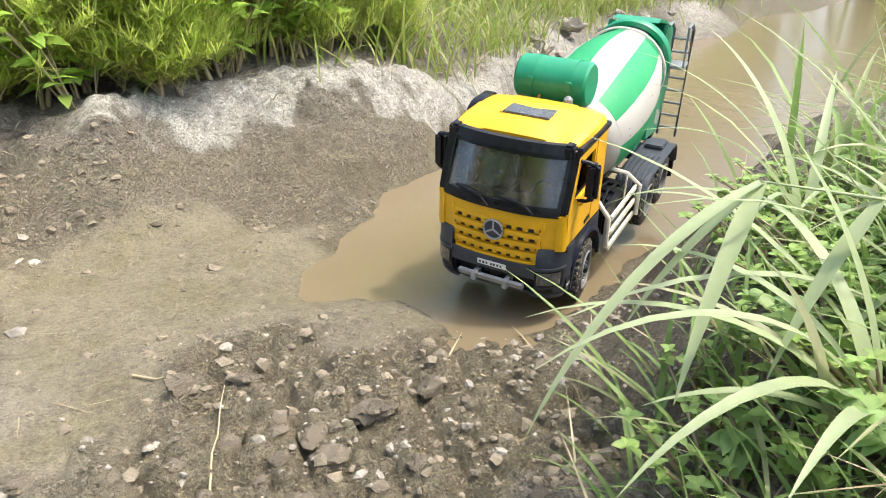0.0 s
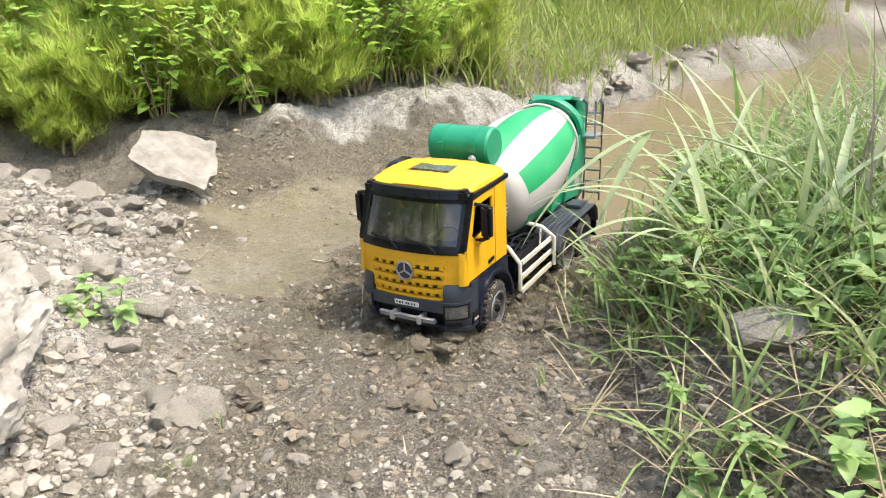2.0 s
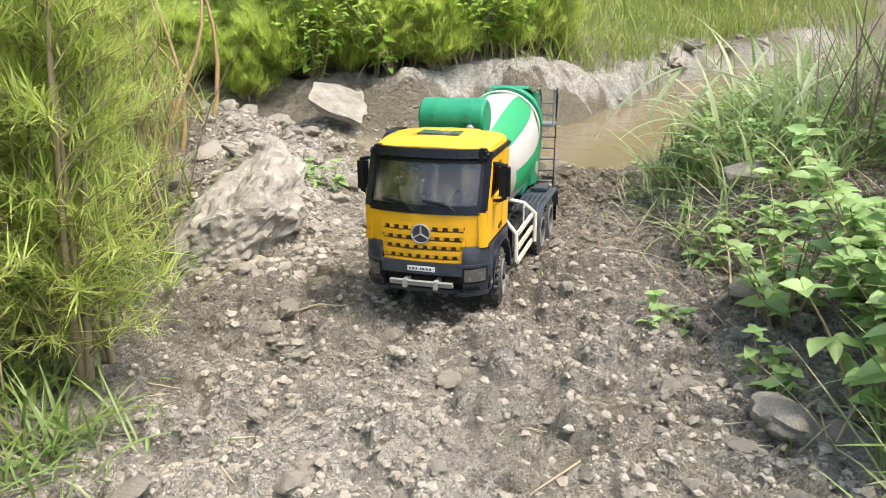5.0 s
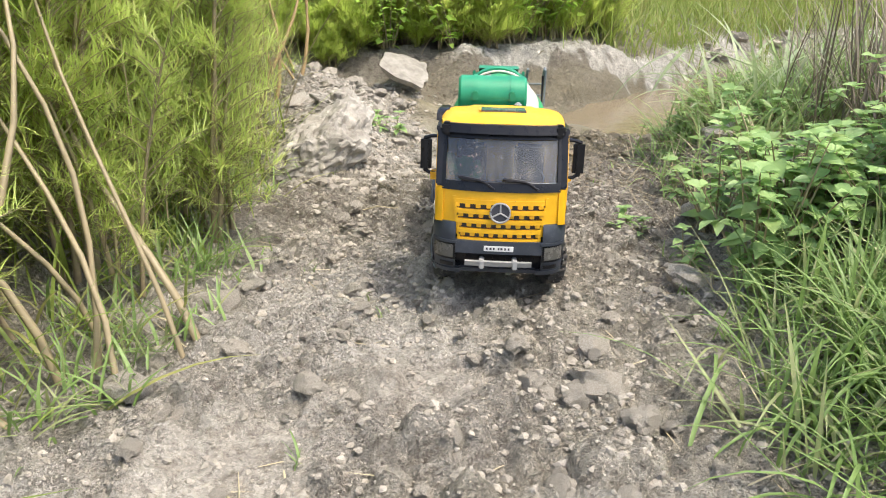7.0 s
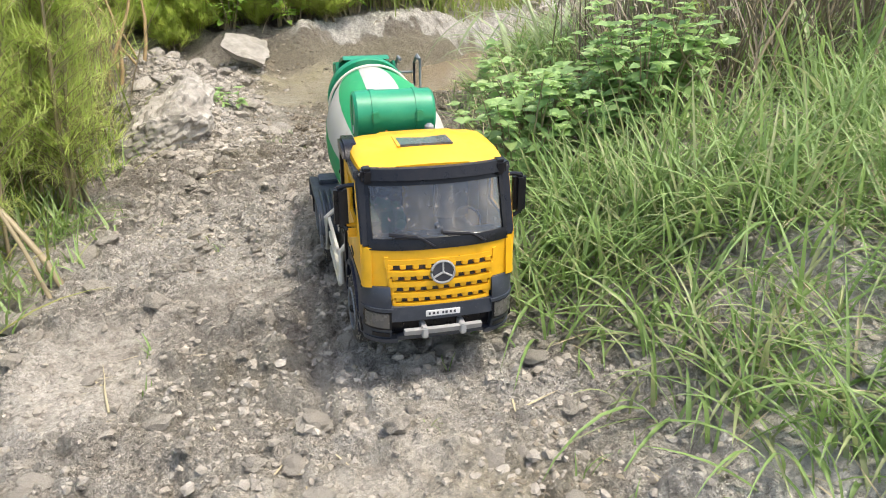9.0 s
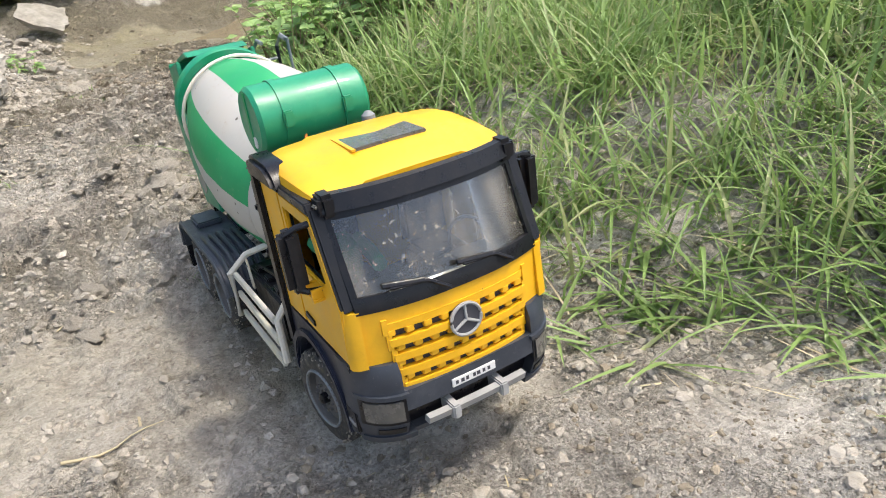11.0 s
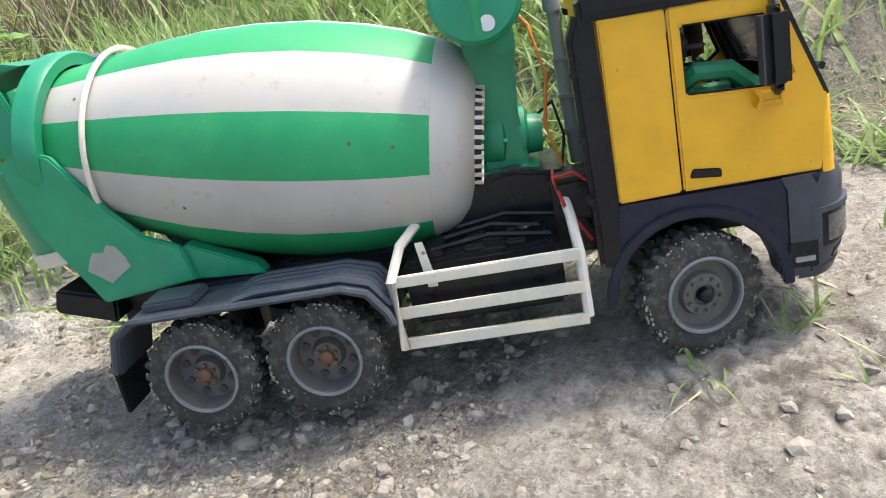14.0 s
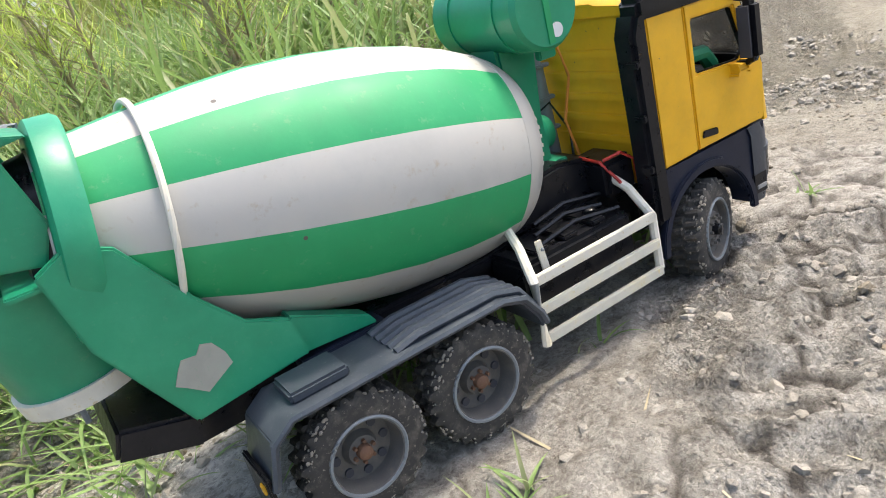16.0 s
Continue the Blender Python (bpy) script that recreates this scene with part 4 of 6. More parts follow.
def build_chassis():
    T = TRUCK
    fr = part("chassis_frame", bm_box(-0.075, 0.365, -0.034, -0.026, 0.058, 0.074, 0.001), M_BLACK, T)
    part("chassis_rail", bm_box(-0.075, 0.365, 0.026, 0.034, 0.058, 0.074, 0.001), M_BLACK, fr)
    for x in (-0.06, 0.037, 0.13, 0.24, 0.33):
        part("cross_member", bm_box(x, x + 0.012, -0.027, 0.027, 0.060, 0.071, 0.001), M_BLACK, fr)
    for x in (-0.003, 0.0765, 0.30):
        part("axle", bm_tube([(x, -0.068, 0.0355), (x, 0.068, 0.0355)], 0.005, 10), M_BLACK, fr)
        part("differential", bm_box(x - 0.012, x + 0.012, -0.013, 0.013, 0.024, 0.06, 0.005), M_BLACK, fr)
    part("deck", bm_prism([(-0.07, 0.074), (0.25, 0.074), (0.245, 0.088), (0.13, 0.082), (-0.06, 0.086)], -0.040, 0.040, (), 0.002), M_BLACK, fr)
    part("front_pedestal", bm_prism([(0.135, 0.082), (0.25, 0.082), (0.238, 0.112), (0.205, 0.118), (0.172, 0.114), (0.150, 0.095)], -0.036, 0.036, (), 0.003), M_BLACK, T, "black drum pedestal")
    for s in (-1, 1):
        lo = lambda a, b: (min(s * a, s * b), max(s * a, s * b))
        # boxes behind the side cage
        y0, y1 = lo(0.036, 0.074)
        bx = part("side_box", bm_box(0.132, 0.226, y0, y1, 0.042, 0.082, 0.003), M_BLACK, T, "black battery box")
        for x in (0.145, 0.170, 0.195):
            part("box_rib", bm_box(x, x + 0.012, y0 + 0.004, y1 - 0.004, 0.0815, 0.0855, 0.001), M_BLACK, bx)
        part("box_strap", bm_prism([(0.1425, 0.0945), (0.1475, 0.0945), (0.1515, 0.066), (0.1455, 0.066)], s * 0.0745, s * 0.0760, (), 0.0004), M_WHITE, bx)
        part("strap_bolt", bm_lathe([(0, 0.0013), (0.0012, 0.0010)], (0.1468, s * 0.0760, 0.088), (0, s, 0), 8), M_GREY, bx)
        for k, (a, b, h) in enumerate(((0.150, 0.222, 0.0855), (0.158, 0.216, 0.0885), (0.166, 0.226, 0.091))):
            part("box_hose", bm_tube([(a, s * (0.066 - 0.010 * k), h), ((a + b) / 2, s * (0.063 - 0.010 * k), h + 0.003), (b, s * (0.067 - 0.010 * k), h - 0.001)], 0.0016, 6), M_BLACK, bx)
        part("box_cap", bm_lathe([(0, 0.0050), (0.004, 0.0050), (0.005, 0.0035)], (0.206, s * 0.056, 0.084), (0, 0, 1), 14), M_BLACK, bx)
        # ribbed mudguard over both rear wheels
        prof = [(-0.054, 0.050), (-0.0475, 0.073), (-0.035, 0.0815), (0.098, 0.0815), (0.113, 0.0765), (0.1225, 0.063), (0.125, 0.055)]
        inner = [(x * 0.97 + 0.001, z - 0.0035) for x, z in prof[::-1]]
        g = part("mudguard", bm_prism(prof + inner, s * 0.052, s * 0.0955, (), 0.0008), M_GUARD, T, "slate ribbed rear mudguard")
        for k in range(5):
            y = s * (0.058 + 0.0075 * k)
            part("mudguard_rib", bm_tube([(0.030, y, 0.0815), (0.045, y, 0.0845), (0.097, y, 0.0840), (0.114, y, 0.0785), (0.1235, y, 0.064)], 0.0026, 6), M_GUARD, g)
        part("guard_edge", bm_tube([(x, s * 0.0955, z - 0.001) for x, z in prof], 0.0022, 6), M_GUARD, g)
        part("guard_box", bm_box(-0.030, 0.004, *lo(0.060, 0.086), 0.081, 0.0875, 0.0015), M_GUARD, g)
        part("guard_bracket", bm_box(-0.010, 0.045, *lo(0.034, 0.054), 0.0765, 0.084, 0.001), M_NAVY, g)
        part("mudflap", bm_box(-0.0575, -0.0545, *lo(0.056, 0.094), 0.020, 0.056, 0.001), M_BLACK, g)
        part("marker", bm_box(-0.0590, -0.0572, *lo(0.084, 0.090), 0.046, 0.051, 0.0005), M_AMBER, g)
        # white side cage
        cage = part("side_cage", bm_tube([(0.232, s * 0.046, 0.104), (0.2345, s * 0.066, 0.093), (0.236, s * 0.082, 0.075), (0.236, s * 0.0825, 0.036)], 0.0031, 8), M_WHITE, T, "chipped white welded side rail")
        part("rail_end", bm_tube([(0.142, s * 0.050, 0.099), (0.133, s * 0.072, 0.093), (0.1265, s * 0.0885, 0.077), (0.1265, s * 0.0885, 0.0345)], 0.0031, 8), M_WHITE, cage)
        for k, z in enumerate((0.0755, 0.0555, 0.0355)):
            part("rail", bm_prism([(0.1265, z - 0.0034), (0.236, z - 0.0034), (0.236, z + 0.0034), (0.1265, z + 0.0034)], s * 0.0828, s * 0.0862, (), 0.0006), (M_WHITE, M_AGED, M_AGED)[k], cage)
    part("tail_box", bm_prism([(-0.112, 0.080), (-0.070, 0.066), (-0.066, 0.084), (-0.106, 0.096)], -0.052, 0.052, (), 0.002), M_BLACK, T, "black tail frame")


build_chassis()


def build_mixer():
    T = TRUCK
    # drum: its own axis along local x, turned by keys; the paint follows twelve staves
    drum = new("drum")
    drum.parent = T
    drum["label"] = "white mixer drum with green stripes"
    prof = [(0.000, 0.040), (0.003, 0.050), (0.009, 0.0575), (0.016, 0.0620), (0.0255, 0.0655), (0.045, 0.0705), (0.070, 0.0745), (0.105, 0.0770), (0.140, 0.0758), (0.175, 0.0718), (0.205, 0.0658), (0.235, 0.0585), (0.262, 0.0510), (0.278, 0.0470), (0.286, 0.0450)]
    bm, seg = bmesh.new(), 120
    rings = [[bm.verts.new((s, r * math.cos(radians(-155 + k * 3 - 15)), r * math.sin(radians(-155 + k * 3 - 15)))) for k in range(seg)] for s, r in prof]
    for j, (A, B) in enumerate(zip(rings, rings[1:])):
        for k in range(seg):
            f = bm.faces.new((A[k], A[(k + 1) % seg], B[(k + 1) % seg], B[k]))
            a = (k * 3 + 1.5) % 60
            f.material_index = 1 if 4 <= j and abs(a - 15) < 14 else 0
    bm.faces.new(rings[0][::-1])
    bm.faces.new(rings[-1])
    part("shell", bm, [M_DRUMWHITE, M_DRUMGREEN], drum)
    for s, r in ((0.0252, 0.0655),):
        part("seam", bm_tube([(s, r * math.cos(a * math.tau / 60), r * math.sin(a * math.tau / 60)) for a in range(60)], 0.0002, 4, closed=True), M_DRUMWHITE, drum)
    gear = part("gear_ring", bm_lathe([(-0.0035, 0.030), (-0.0035, 0.0405), (0.003, 0.0425), (0.003, 0.030)], (0, 0, 0), (1, 0, 0), 48), M_BLACK, drum, "pale toothed gear ring")
    for k in range(44):
        a = k * math.tau / 44
        t = bm_box(-0.0050, 0.0022, -0.0012, 0.0012, 0.0325, 0.0420)
        bmesh.ops.rotate(t, verts=t.verts, cent=(0, 0, 0), matrix=Matrix.Rotation(a, 3, "X"))
        part("gear_tooth", t, M_WHITE, gear, smooth=False)
    # fixed parts round it
    u, w = Vector((0, 1, 0)), DRUM_AX.cross(Vector((0, 1, 0)))
    hoop = [AX_F + DRUM_AX * 0.236 + (u * math.cos(a) + w * math.sin(a)) * 0.0618 for a in (k * math.tau / 48 for k in range(48))]
    part("hoop", bm_tube(hoop, 0.0019, 8, closed=True), M_WHITE, T, "white wire hoop round the drum")
    part("rear_ring", bm_lathe([(0.268, 0.0515), (0.268, 0.0590), (0.271, 0.0605), (0.283, 0.0590), (0.285, 0.0560), (0.285, 0.0455), (0.268, 0.0515)], AX_F, DRUM_AX, 48, cap=False), M_GREEN, T, "green collar round the drum mouth")
    part("mouth", bm_lathe([(0.285, 0.0440), (0.296, 0.0400), (0.297, 0.030), (0.290, 0.026)], AX_F, DRUM_AX, 32), M_BLACK, T)
    for s in (-1, 1):
        pn = part("rear_panel", bm_prism([(-0.073, 0.182), (-0.048, 0.144), (-0.030, 0.122), (-0.008, 0.112), (-0.004, 0.089), (-0.070, 0.083), (-0.100, 0.140), (-0.108, 0.182), (-0.092, 0.190)], s * 0.052, s * 0.0575, (), 0.0012), M_GREEN, T, "green drum support panel")
        part("sticker", bm_prism([(-0.0735, 0.1065), (-0.0690, 0.1035), (-0.0600, 0.0960), (-0.0520, 0.1005), (-0.0440, 0.1050), (-0.0455, 0.1120), (-0.0500, 0.1195), (-0.0555, 0.1215), (-0.0590, 0.1170), (-0.0665, 0.1180), (-0.0700, 0.1130)], s * 0.0575, s * 0.0582), M_STICKER, pn, "torn pale sticker")
        part("panel_flange", bm_prism([(-0.012, 0.088), (0.040, 0.084), (0.036, 0.091), (-0.008, 0.112)], s * 0.040, s * 0.0525, (), 0.001), M_GREEN, pn)
        part("hopper_wall", bm_prism([(-0.100, 0.182), (-0.138, 0.190), (-0.148, 0.222), (-0.100, 0.234), (-0.092, 0.200)], s * 0.040, s * 0.0445, (), 0.0012), M_GREEN, T, "green hopper wall")
    part("hopper_back", bm_box(-0.1530, -0.148, -0.0435, 0.0435, 0.196, 0.226, 0.001), M_GREEN, T)
    part("hopper_roof", bm_prism([(-0.085, 0.238), (-0.100, 0.242), (-0.148, 0.230), (-0.148, 0.225), (-0.100, 0.236)], -0.034, 0.034, (), 0.0008), M_GREEN, T)
    ch = part("chute", bm_lathe([(0.0, 0.0345), (0.030, 0.0375), (0.058, 0.0395), (0.058, 0.0370), (0.030, 0.0350), (0.0, 0.0320), (0.0, 0.0345)], (-0.106, 0, 0.118), (-0.10, 0, 1), 32, cap=False), M_GREEN, T, "round green discharge chute")
    part("chute_rim", bm_lathe([(-0.010, 0.0360), (0.0, 0.0370), (0.0, 0.0335), (-0.010, 0.0330), (-0.010, 0.0360)], (-0.106, 0, 0.118), (-0.10, 0, 1), 32, cap=False), M_WHITE, ch, "pale worn rim")
    for y in (-0.047, 0.047):
        part("chute_bracket", bm_prism([(-0.100, 0.150), (-0.075, 0.158), (-0.080, 0.186), (-0.100, 0.176)], y - 0.003, y + 0.003, (), 0.001), M_GREEN, ch)
    part("chute_shelf", bm_box(-0.122, -0.074, -0.055, 0.055, 0.1745, 0.1775, 0.0008), M_GREEN, ch)
    # tank and drive in front of the drum
    tank = part("water_tank", bm_lathe([(0, 0.0235), (0.003, 0.0262), (0.086, 0.0262), (0.089, 0.0235)], (0.201, -0.057, 0.222), (0, 1, 0), 40), M_GREEN, T, "scuffed green cylindrical tank")
    for y in (-0.038, 0.010):
        part("tank_band", bm_lathe([(0, 0.0262), (0, 0.0272), (0.0055, 0.0272), (0.0055, 0.0262)], (0.201, y, 0.222), (0, 1, 0), 40, cap=False), M_GREEN, tank)
        part("tank_clamp", bm_box(0.226, 0.2305, y - 0.001, y + 0.0065, 0.218, 0.230, 0.001), M_GREEN, tank)
        part("tank_foot", bm_box(0.205, 0.219, y, y + 0.006, 0.188, 0.200, 0.001), M_GREEN, tank)
    part("tank_seam", bm_box(0.1985, 0.2030, -0.0578, -0.0568, 0.200, 0.244), M_DRUMGREEN, tank)
    part("tank_spot", bm_lathe([(0, 0.0045), (0.0006, 0.0045)], (0.206, -0.0577, 0.207), (0, 1, 0), 16), M_PLATE, tank, "pale paint spot")
    post = part("tank_post", bm_prism([(0.186, 0.112), (0.216, 0.112), (0.214, 0.150), (0.219, 0.200), (0.186, 0.203), (0.189, 0.150)], -0.018, 0.018, (), 0.002), M_GREEN, T, "green tank post and gearbox")
    part("gearbox", bm_lathe([(0, 0.020), (0.010, 0.0225), (0.020, 0.0225), (0.022, 0.018), (0.034, 0.018), (0.036, 0.013), (0.045, 0.012)], (0.182, 0, 0.136), (1, 0, -0.1), 28), M_GREEN, post)
    part("gearbox_foot", bm_box(0.180, 0.222, -0.026, 0.026, 0.110, 0.117, 0.001), M_GREEN, post)
    for a in range(8):
        c, d = 0.0205 * math.cos(a * math.tau / 8), 0.0205 * math.sin(a * math.tau / 8)
        part("gearbox_bolt", bm_lathe([(0, 0.0016), (0.003, 0.0016)], (0.202, c, 0.134 + d), (1, 0, -0.1), 8), M_GREEN, post)
    # stacks, battery and wires behind the cab
    st = part("exhaust_pipe", bm_lathe([(0, 0.0052), (0.07, 0.0052), (0.072, 0.0042), (0.100, 0.0042), (0.100, 0.0058), (0.112, 0.0052), (0.115, 0.002)], (0.2485, 0.020, 0.104), (-0.03, 0, 1), 16), M_GREY, T, "grey exhaust pipe")
    for z in (0.125, 0.148, 0.172):
        part("stack_clip", bm_box(0.2405, 0.2545, 0.013, 0.027, z, z + 0.003, 0.001), M_GREY, st)
    bt = part("battery", bm_box(0.226, 0.254, -0.056, -0.018, 0.086, 0.112, 0.003), M_BLACK, T, "dark battery with red leads")
    part("battery_lead", bm_tube([(0.229, -0.052, 0.113), (0.240, -0.058, 0.116), (0.250, -0.060, 0.108), (0.252, -0.060, 0.080)], 0.0012, 6), M_RED, bt)
    part("battery_lead", bm_tube([(0.229, -0.030, 0.113), (0.228, -0.050, 0.112), (0.232, -0.062, 0.098), (0.245, -0.063, 0.075)], 0.0012, 6), M_RED, bt)
    part("cable", bm_tube([(0.217, -0.020, 0.216), (0.228, -0.026, 0.200), (0.234, -0.028, 0.170), (0.229, -0.022, 0.140), (0.236, -0.022, 0.113)], 0.0012, 6), M_ORANGE, T, "loose orange cable")
    part("cable", bm_tube([(0.222, 0.010, 0.140), (0.236, 0.000, 0.150), (0.240, -0.012, 0.130), (0.236, -0.016, 0.112)], 0.0010, 6), M_BLACK, T)
    # ladder at the left of the tail
    lad = part("ladder", bm_tube([(-0.118, 0.050, 0.062), (-0.125, 0.050, 0.225), (-0.105, 0.050, 0.238), (-0.088, 0.050, 0.236)], 0.0022, 6), M_GREY, T, "grey tail ladder")
    part("ladder_side", bm_tube([(-0.118, 0.078, 0.062), (-0.125, 0.078, 0.225), (-0.105, 0.078, 0.238), (-0.088, 0.078, 0.236)], 0.0022, 6), M_GREY, lad)
    for k in range(8):
        z = 0.075 + k * 0.0195
        part("rung", bm_tube([(-0.1185 - (z - 0.062) * 0.043, 0.050, z), (-0.1185 - (z - 0.062) * 0.043, 0.078, z)], 0.0018, 6), M_GREY, lad)
    part("platform", bm_box(-0.118, -0.082, 0.048, 0.080, 0.176, 0.181, 0.001), M_GREY, lad)
    part("handrail", bm_tube([(-0.084, 0.079, 0.18), (-0.084, 0.079, 0.237), (-0.105, 0.079, 0.240), (-0.125, 0.079, 0.226)], 0.0018, 6), M_GREY, lad)
    return drum


DRUM = build_mixer()


def build_wheel(front):
    wh = new("wheel")
    W = 0.0115
    ty, seg = bmesh.new(), 104
    prof = ((-W, 0.0235, 0), (-W - 0.0006, 0.0300, 0), (-W + 0.0006, 0.0345, -1), (-W + 0.0022, R_WHEEL, -1), (-0.0012, R_WHEEL, -1), (-0.0008, 0.0352, 0),
            (0.0008, 0.0352, 0), (0.0012, R_WHEEL, 1), (W - 0.0022, R_WHEEL, 1), (W - 0.0006, 0.0345, 1), (W + 0.0006, 0.0300, 0), (W, 0.0235, 0))
    rings = []
    for y, r, row in prof:
        ring = []
        for k in range(seg):
            groove = row and (k + (2 if row > 0 else 0)) % 4 >= 2
            rr = r - (0.0030 if groove and r > 0.036 else 0.0012 if groove else 0.0)
            a = (k + 0.9 * row * abs(y) / W) * math.tau / seg
            ring.append(ty.verts.new((rr * math.cos(a), y, rr * math.sin(a))))
        rings.append(ring)
    for A, B in zip(rings, rings[1:]):
        for k in range(seg):
            ty.faces.new((A[k], A[(k + 1) % seg], B[(k + 1) % seg], B[k]))
    tyre = part("tyre", ty, M_TYRE, wh, "mud-caked black rubber tyre")
    tyre.parent = wh
    rng, cake = random.Random(5), bmesh.new()
    for k in range(260):
        a, r = rng.uniform(0, math.tau), R_WHEEL - rng.choice((0.0012, 0.002, 0.003, 0.0045, 0.006))
        y = -W + rng.uniform(-0.0006, 0.0035) if rng.random() < 0.6 else rng.uniform(-W, W)
        y = y if r < R_WHEEL - 0.0025 or rng.random() < 0.5 else max(y, -W + 0.002)
        m = Matrix.Translation((r * math.cos(a), y, r * math.sin(a))) @ Matrix.Rotation(-a, 4, "Y") @ Matrix.Diagonal((rng.uniform(0.5, 0.9), rng.uniform(0.5, 1.1), rng.uniform(0.7, 1.6), 1))
        bmesh.ops.create_icosphere(cake, subdivisions=1, radius=rng.uniform(0.0005, 0.0013), matrix=m)
    part("mud_cake", cake, M_CAKE, tyre, "dried pale mud caked in the tread")
    # outer side is -y
    if front:
        rim = part("rim", bm_lathe([(-0.0105, 0.0238), (-0.0125, 0.0232), (-0.0115, 0.0208), (-0.0065, 0.0200), (-0.0060, 0.0140), (-0.0095, 0.0125), (-0.0100, 0.0065), (-0.0085, 0.0060), (-0.0085, 0.0020)], (0, 0, 0), (0, 1, 0), 36, cap="end"), M_RIM, wh, "grey ten-bolt rim")
        nb, rb, yb = 10, 0.0100, -0.0100
    else:
        rim = part("rim", bm_lathe([(-0.0105, 0.0238), (-0.0125, 0.0232), (-0.0115, 0.0208), (0.0005, 0.0190), (0.0010, 0.0105), (-0.0040, 0.0085), (-0.0045, 0.0020)], (0, 0, 0), (0, 1, 0), 36, cap="end"), M_RIM, wh, "grey dished rim with a rusty hub")
        nb, rb, yb = 6, 0.0062, -0.0045
        for k in range(8):
            a = k * math.tau / 8
            part("rim_hole", bm_lathe([(-0.0012, 0.0026), (0.0002, 0.0026)], (0.0150 * math.cos(a), 0.0005, 0.0150 * math.sin(a)), (0, 1, 0), 10), M_INK, wh)
    part("rim_lip", bm_tube([(0.0224 * math.cos(k * math.tau / 36), -0.0122, 0.0224 * math.sin(k * math.tau / 36)) for k in range(36)], 0.0011, 5, closed=True), M_GREY, rim)
    for k in range(nb):
        a = k * math.tau / nb
        part("bolt", bm_lathe([(-0.0022, 0.0011), (0, 0.0013)], (rb * math.cos(a), yb, rb * math.sin(a)), (0, 1, 0), 6), M_RIM if front else M_RUST, wh)
    part("hub", bm_lathe([(-0.0060, 0.0022), (-0.0045, 0.0042), (0, 0.0046)], (0, yb + 0.001, 0), (0, 1, 0), 16), M_BLACK if front else M_RUST, wh)
    return wh


def build_wheels():
    out = []
    protos = {True: build_wheel(True), False: build_wheel(False)}
    first = set()
    for front, x in ((True, 0.300), (False, 0.0765), (False, -0.003)):
        for s in (-1, 1):
            base = protos[front]
            if front in first:
                wh = copy_thing(base, Matrix.Identity(4))
            else:
                wh = base
                first.add(front)
            wh.parent = TRUCK
            wh["label"] = "muddy truck wheel"
            out.append((wh, front, x, s, 0.0665 if front else 0.0800))
    return out


WHEELS = build_wheels()

# ---- stones and clods ----
def rock_mesh(name, seed, size, mat, sub=3, rough=0.22, cuts=5):
    """An angular stone: a lumpy ball with flat broken faces."""
    rng = random.Random(seed)
    bm = bmesh.new()
    bmesh.ops.create_icosphere(bm, subdivisions=sub, radius=1.0)
    planes = [(Vector((rng.gauss(0, 1), rng.gauss(0, 1), rng.gauss(0, 1))).normalized(), rng.uniform(0.55, 0.85)) for _ in range(cuts)]
    for v in bm.verts:
        d = v.co.normalized()
        r = 1 + rough * noise.noise(d * 1.7 + Vector((seed * 3.1, 0, 0))) + 0.35 * rough * noise.noise(d * 5 + Vector((0, seed * 1.7, 0))) + 0.16 * rough * noise.noise(d * 13 + Vector((0, 0, seed * 2.3)))
        p = d * r
        for nrm, k in planes:
            o = p.dot(nrm) - k
            if o > 0:
                p -= nrm * o * (0.80 + 0.18 * noise.noise(d * 7))
        v.co = Vector((p.x * size[0], p.y * size[1], p.z * size[2]))
        if sub >= 5:
            c = v.co + Vector((seed, 0, 0))
            v.co += d * (0.012 * noise.noise(c * 14) - 0.005 * abs(noise.noise(c * 30)) + 0.004 * noise.noise(c * 75) + 0.0030 * noise.noise(c * 160))
    me = bpy.data.meshes.new(name)
    bm.to_mesh(me)
    bm.free()
    me.materials.append(mat)
    me.polygons.foreach_set("use_smooth", [True] * len(me.polygons))
    me.set_sharp_from_angle(angle=radians(28))
    return me


def place_rock(name, me, x, y, turn=(0, 0, 0), sink=0.35, z=None, label="", category="stone", group=""):
    ob = new(name, me)
    h = max(abs(v.co.z) for v in me.vertices)
    ob.matrix_world = pose(x, y, (land1(x, y) if z is None else z) + h * (1 - 2 * sink) , *turn)
    return tagged(ob, label, category, group)


place_rock("boulder", rock_mesh("boulder", 9, (0.088, 0.185, 0.080), M_BOULDER, 6, 0.30, 7), -0.345, 0.665, (17, 10, -16), 0.42, 0.030, "large pale weathered limestone boulder at the track's edge")
place_rock("boulder", rock_mesh("boulder", 16, (0.060, 0.075, 0.045), M_BOULDER, 5, 0.75, 9), -0.325, 0.86, (8, -6, 30), 0.4, None, "pale broken limestone block on the rubble mound")


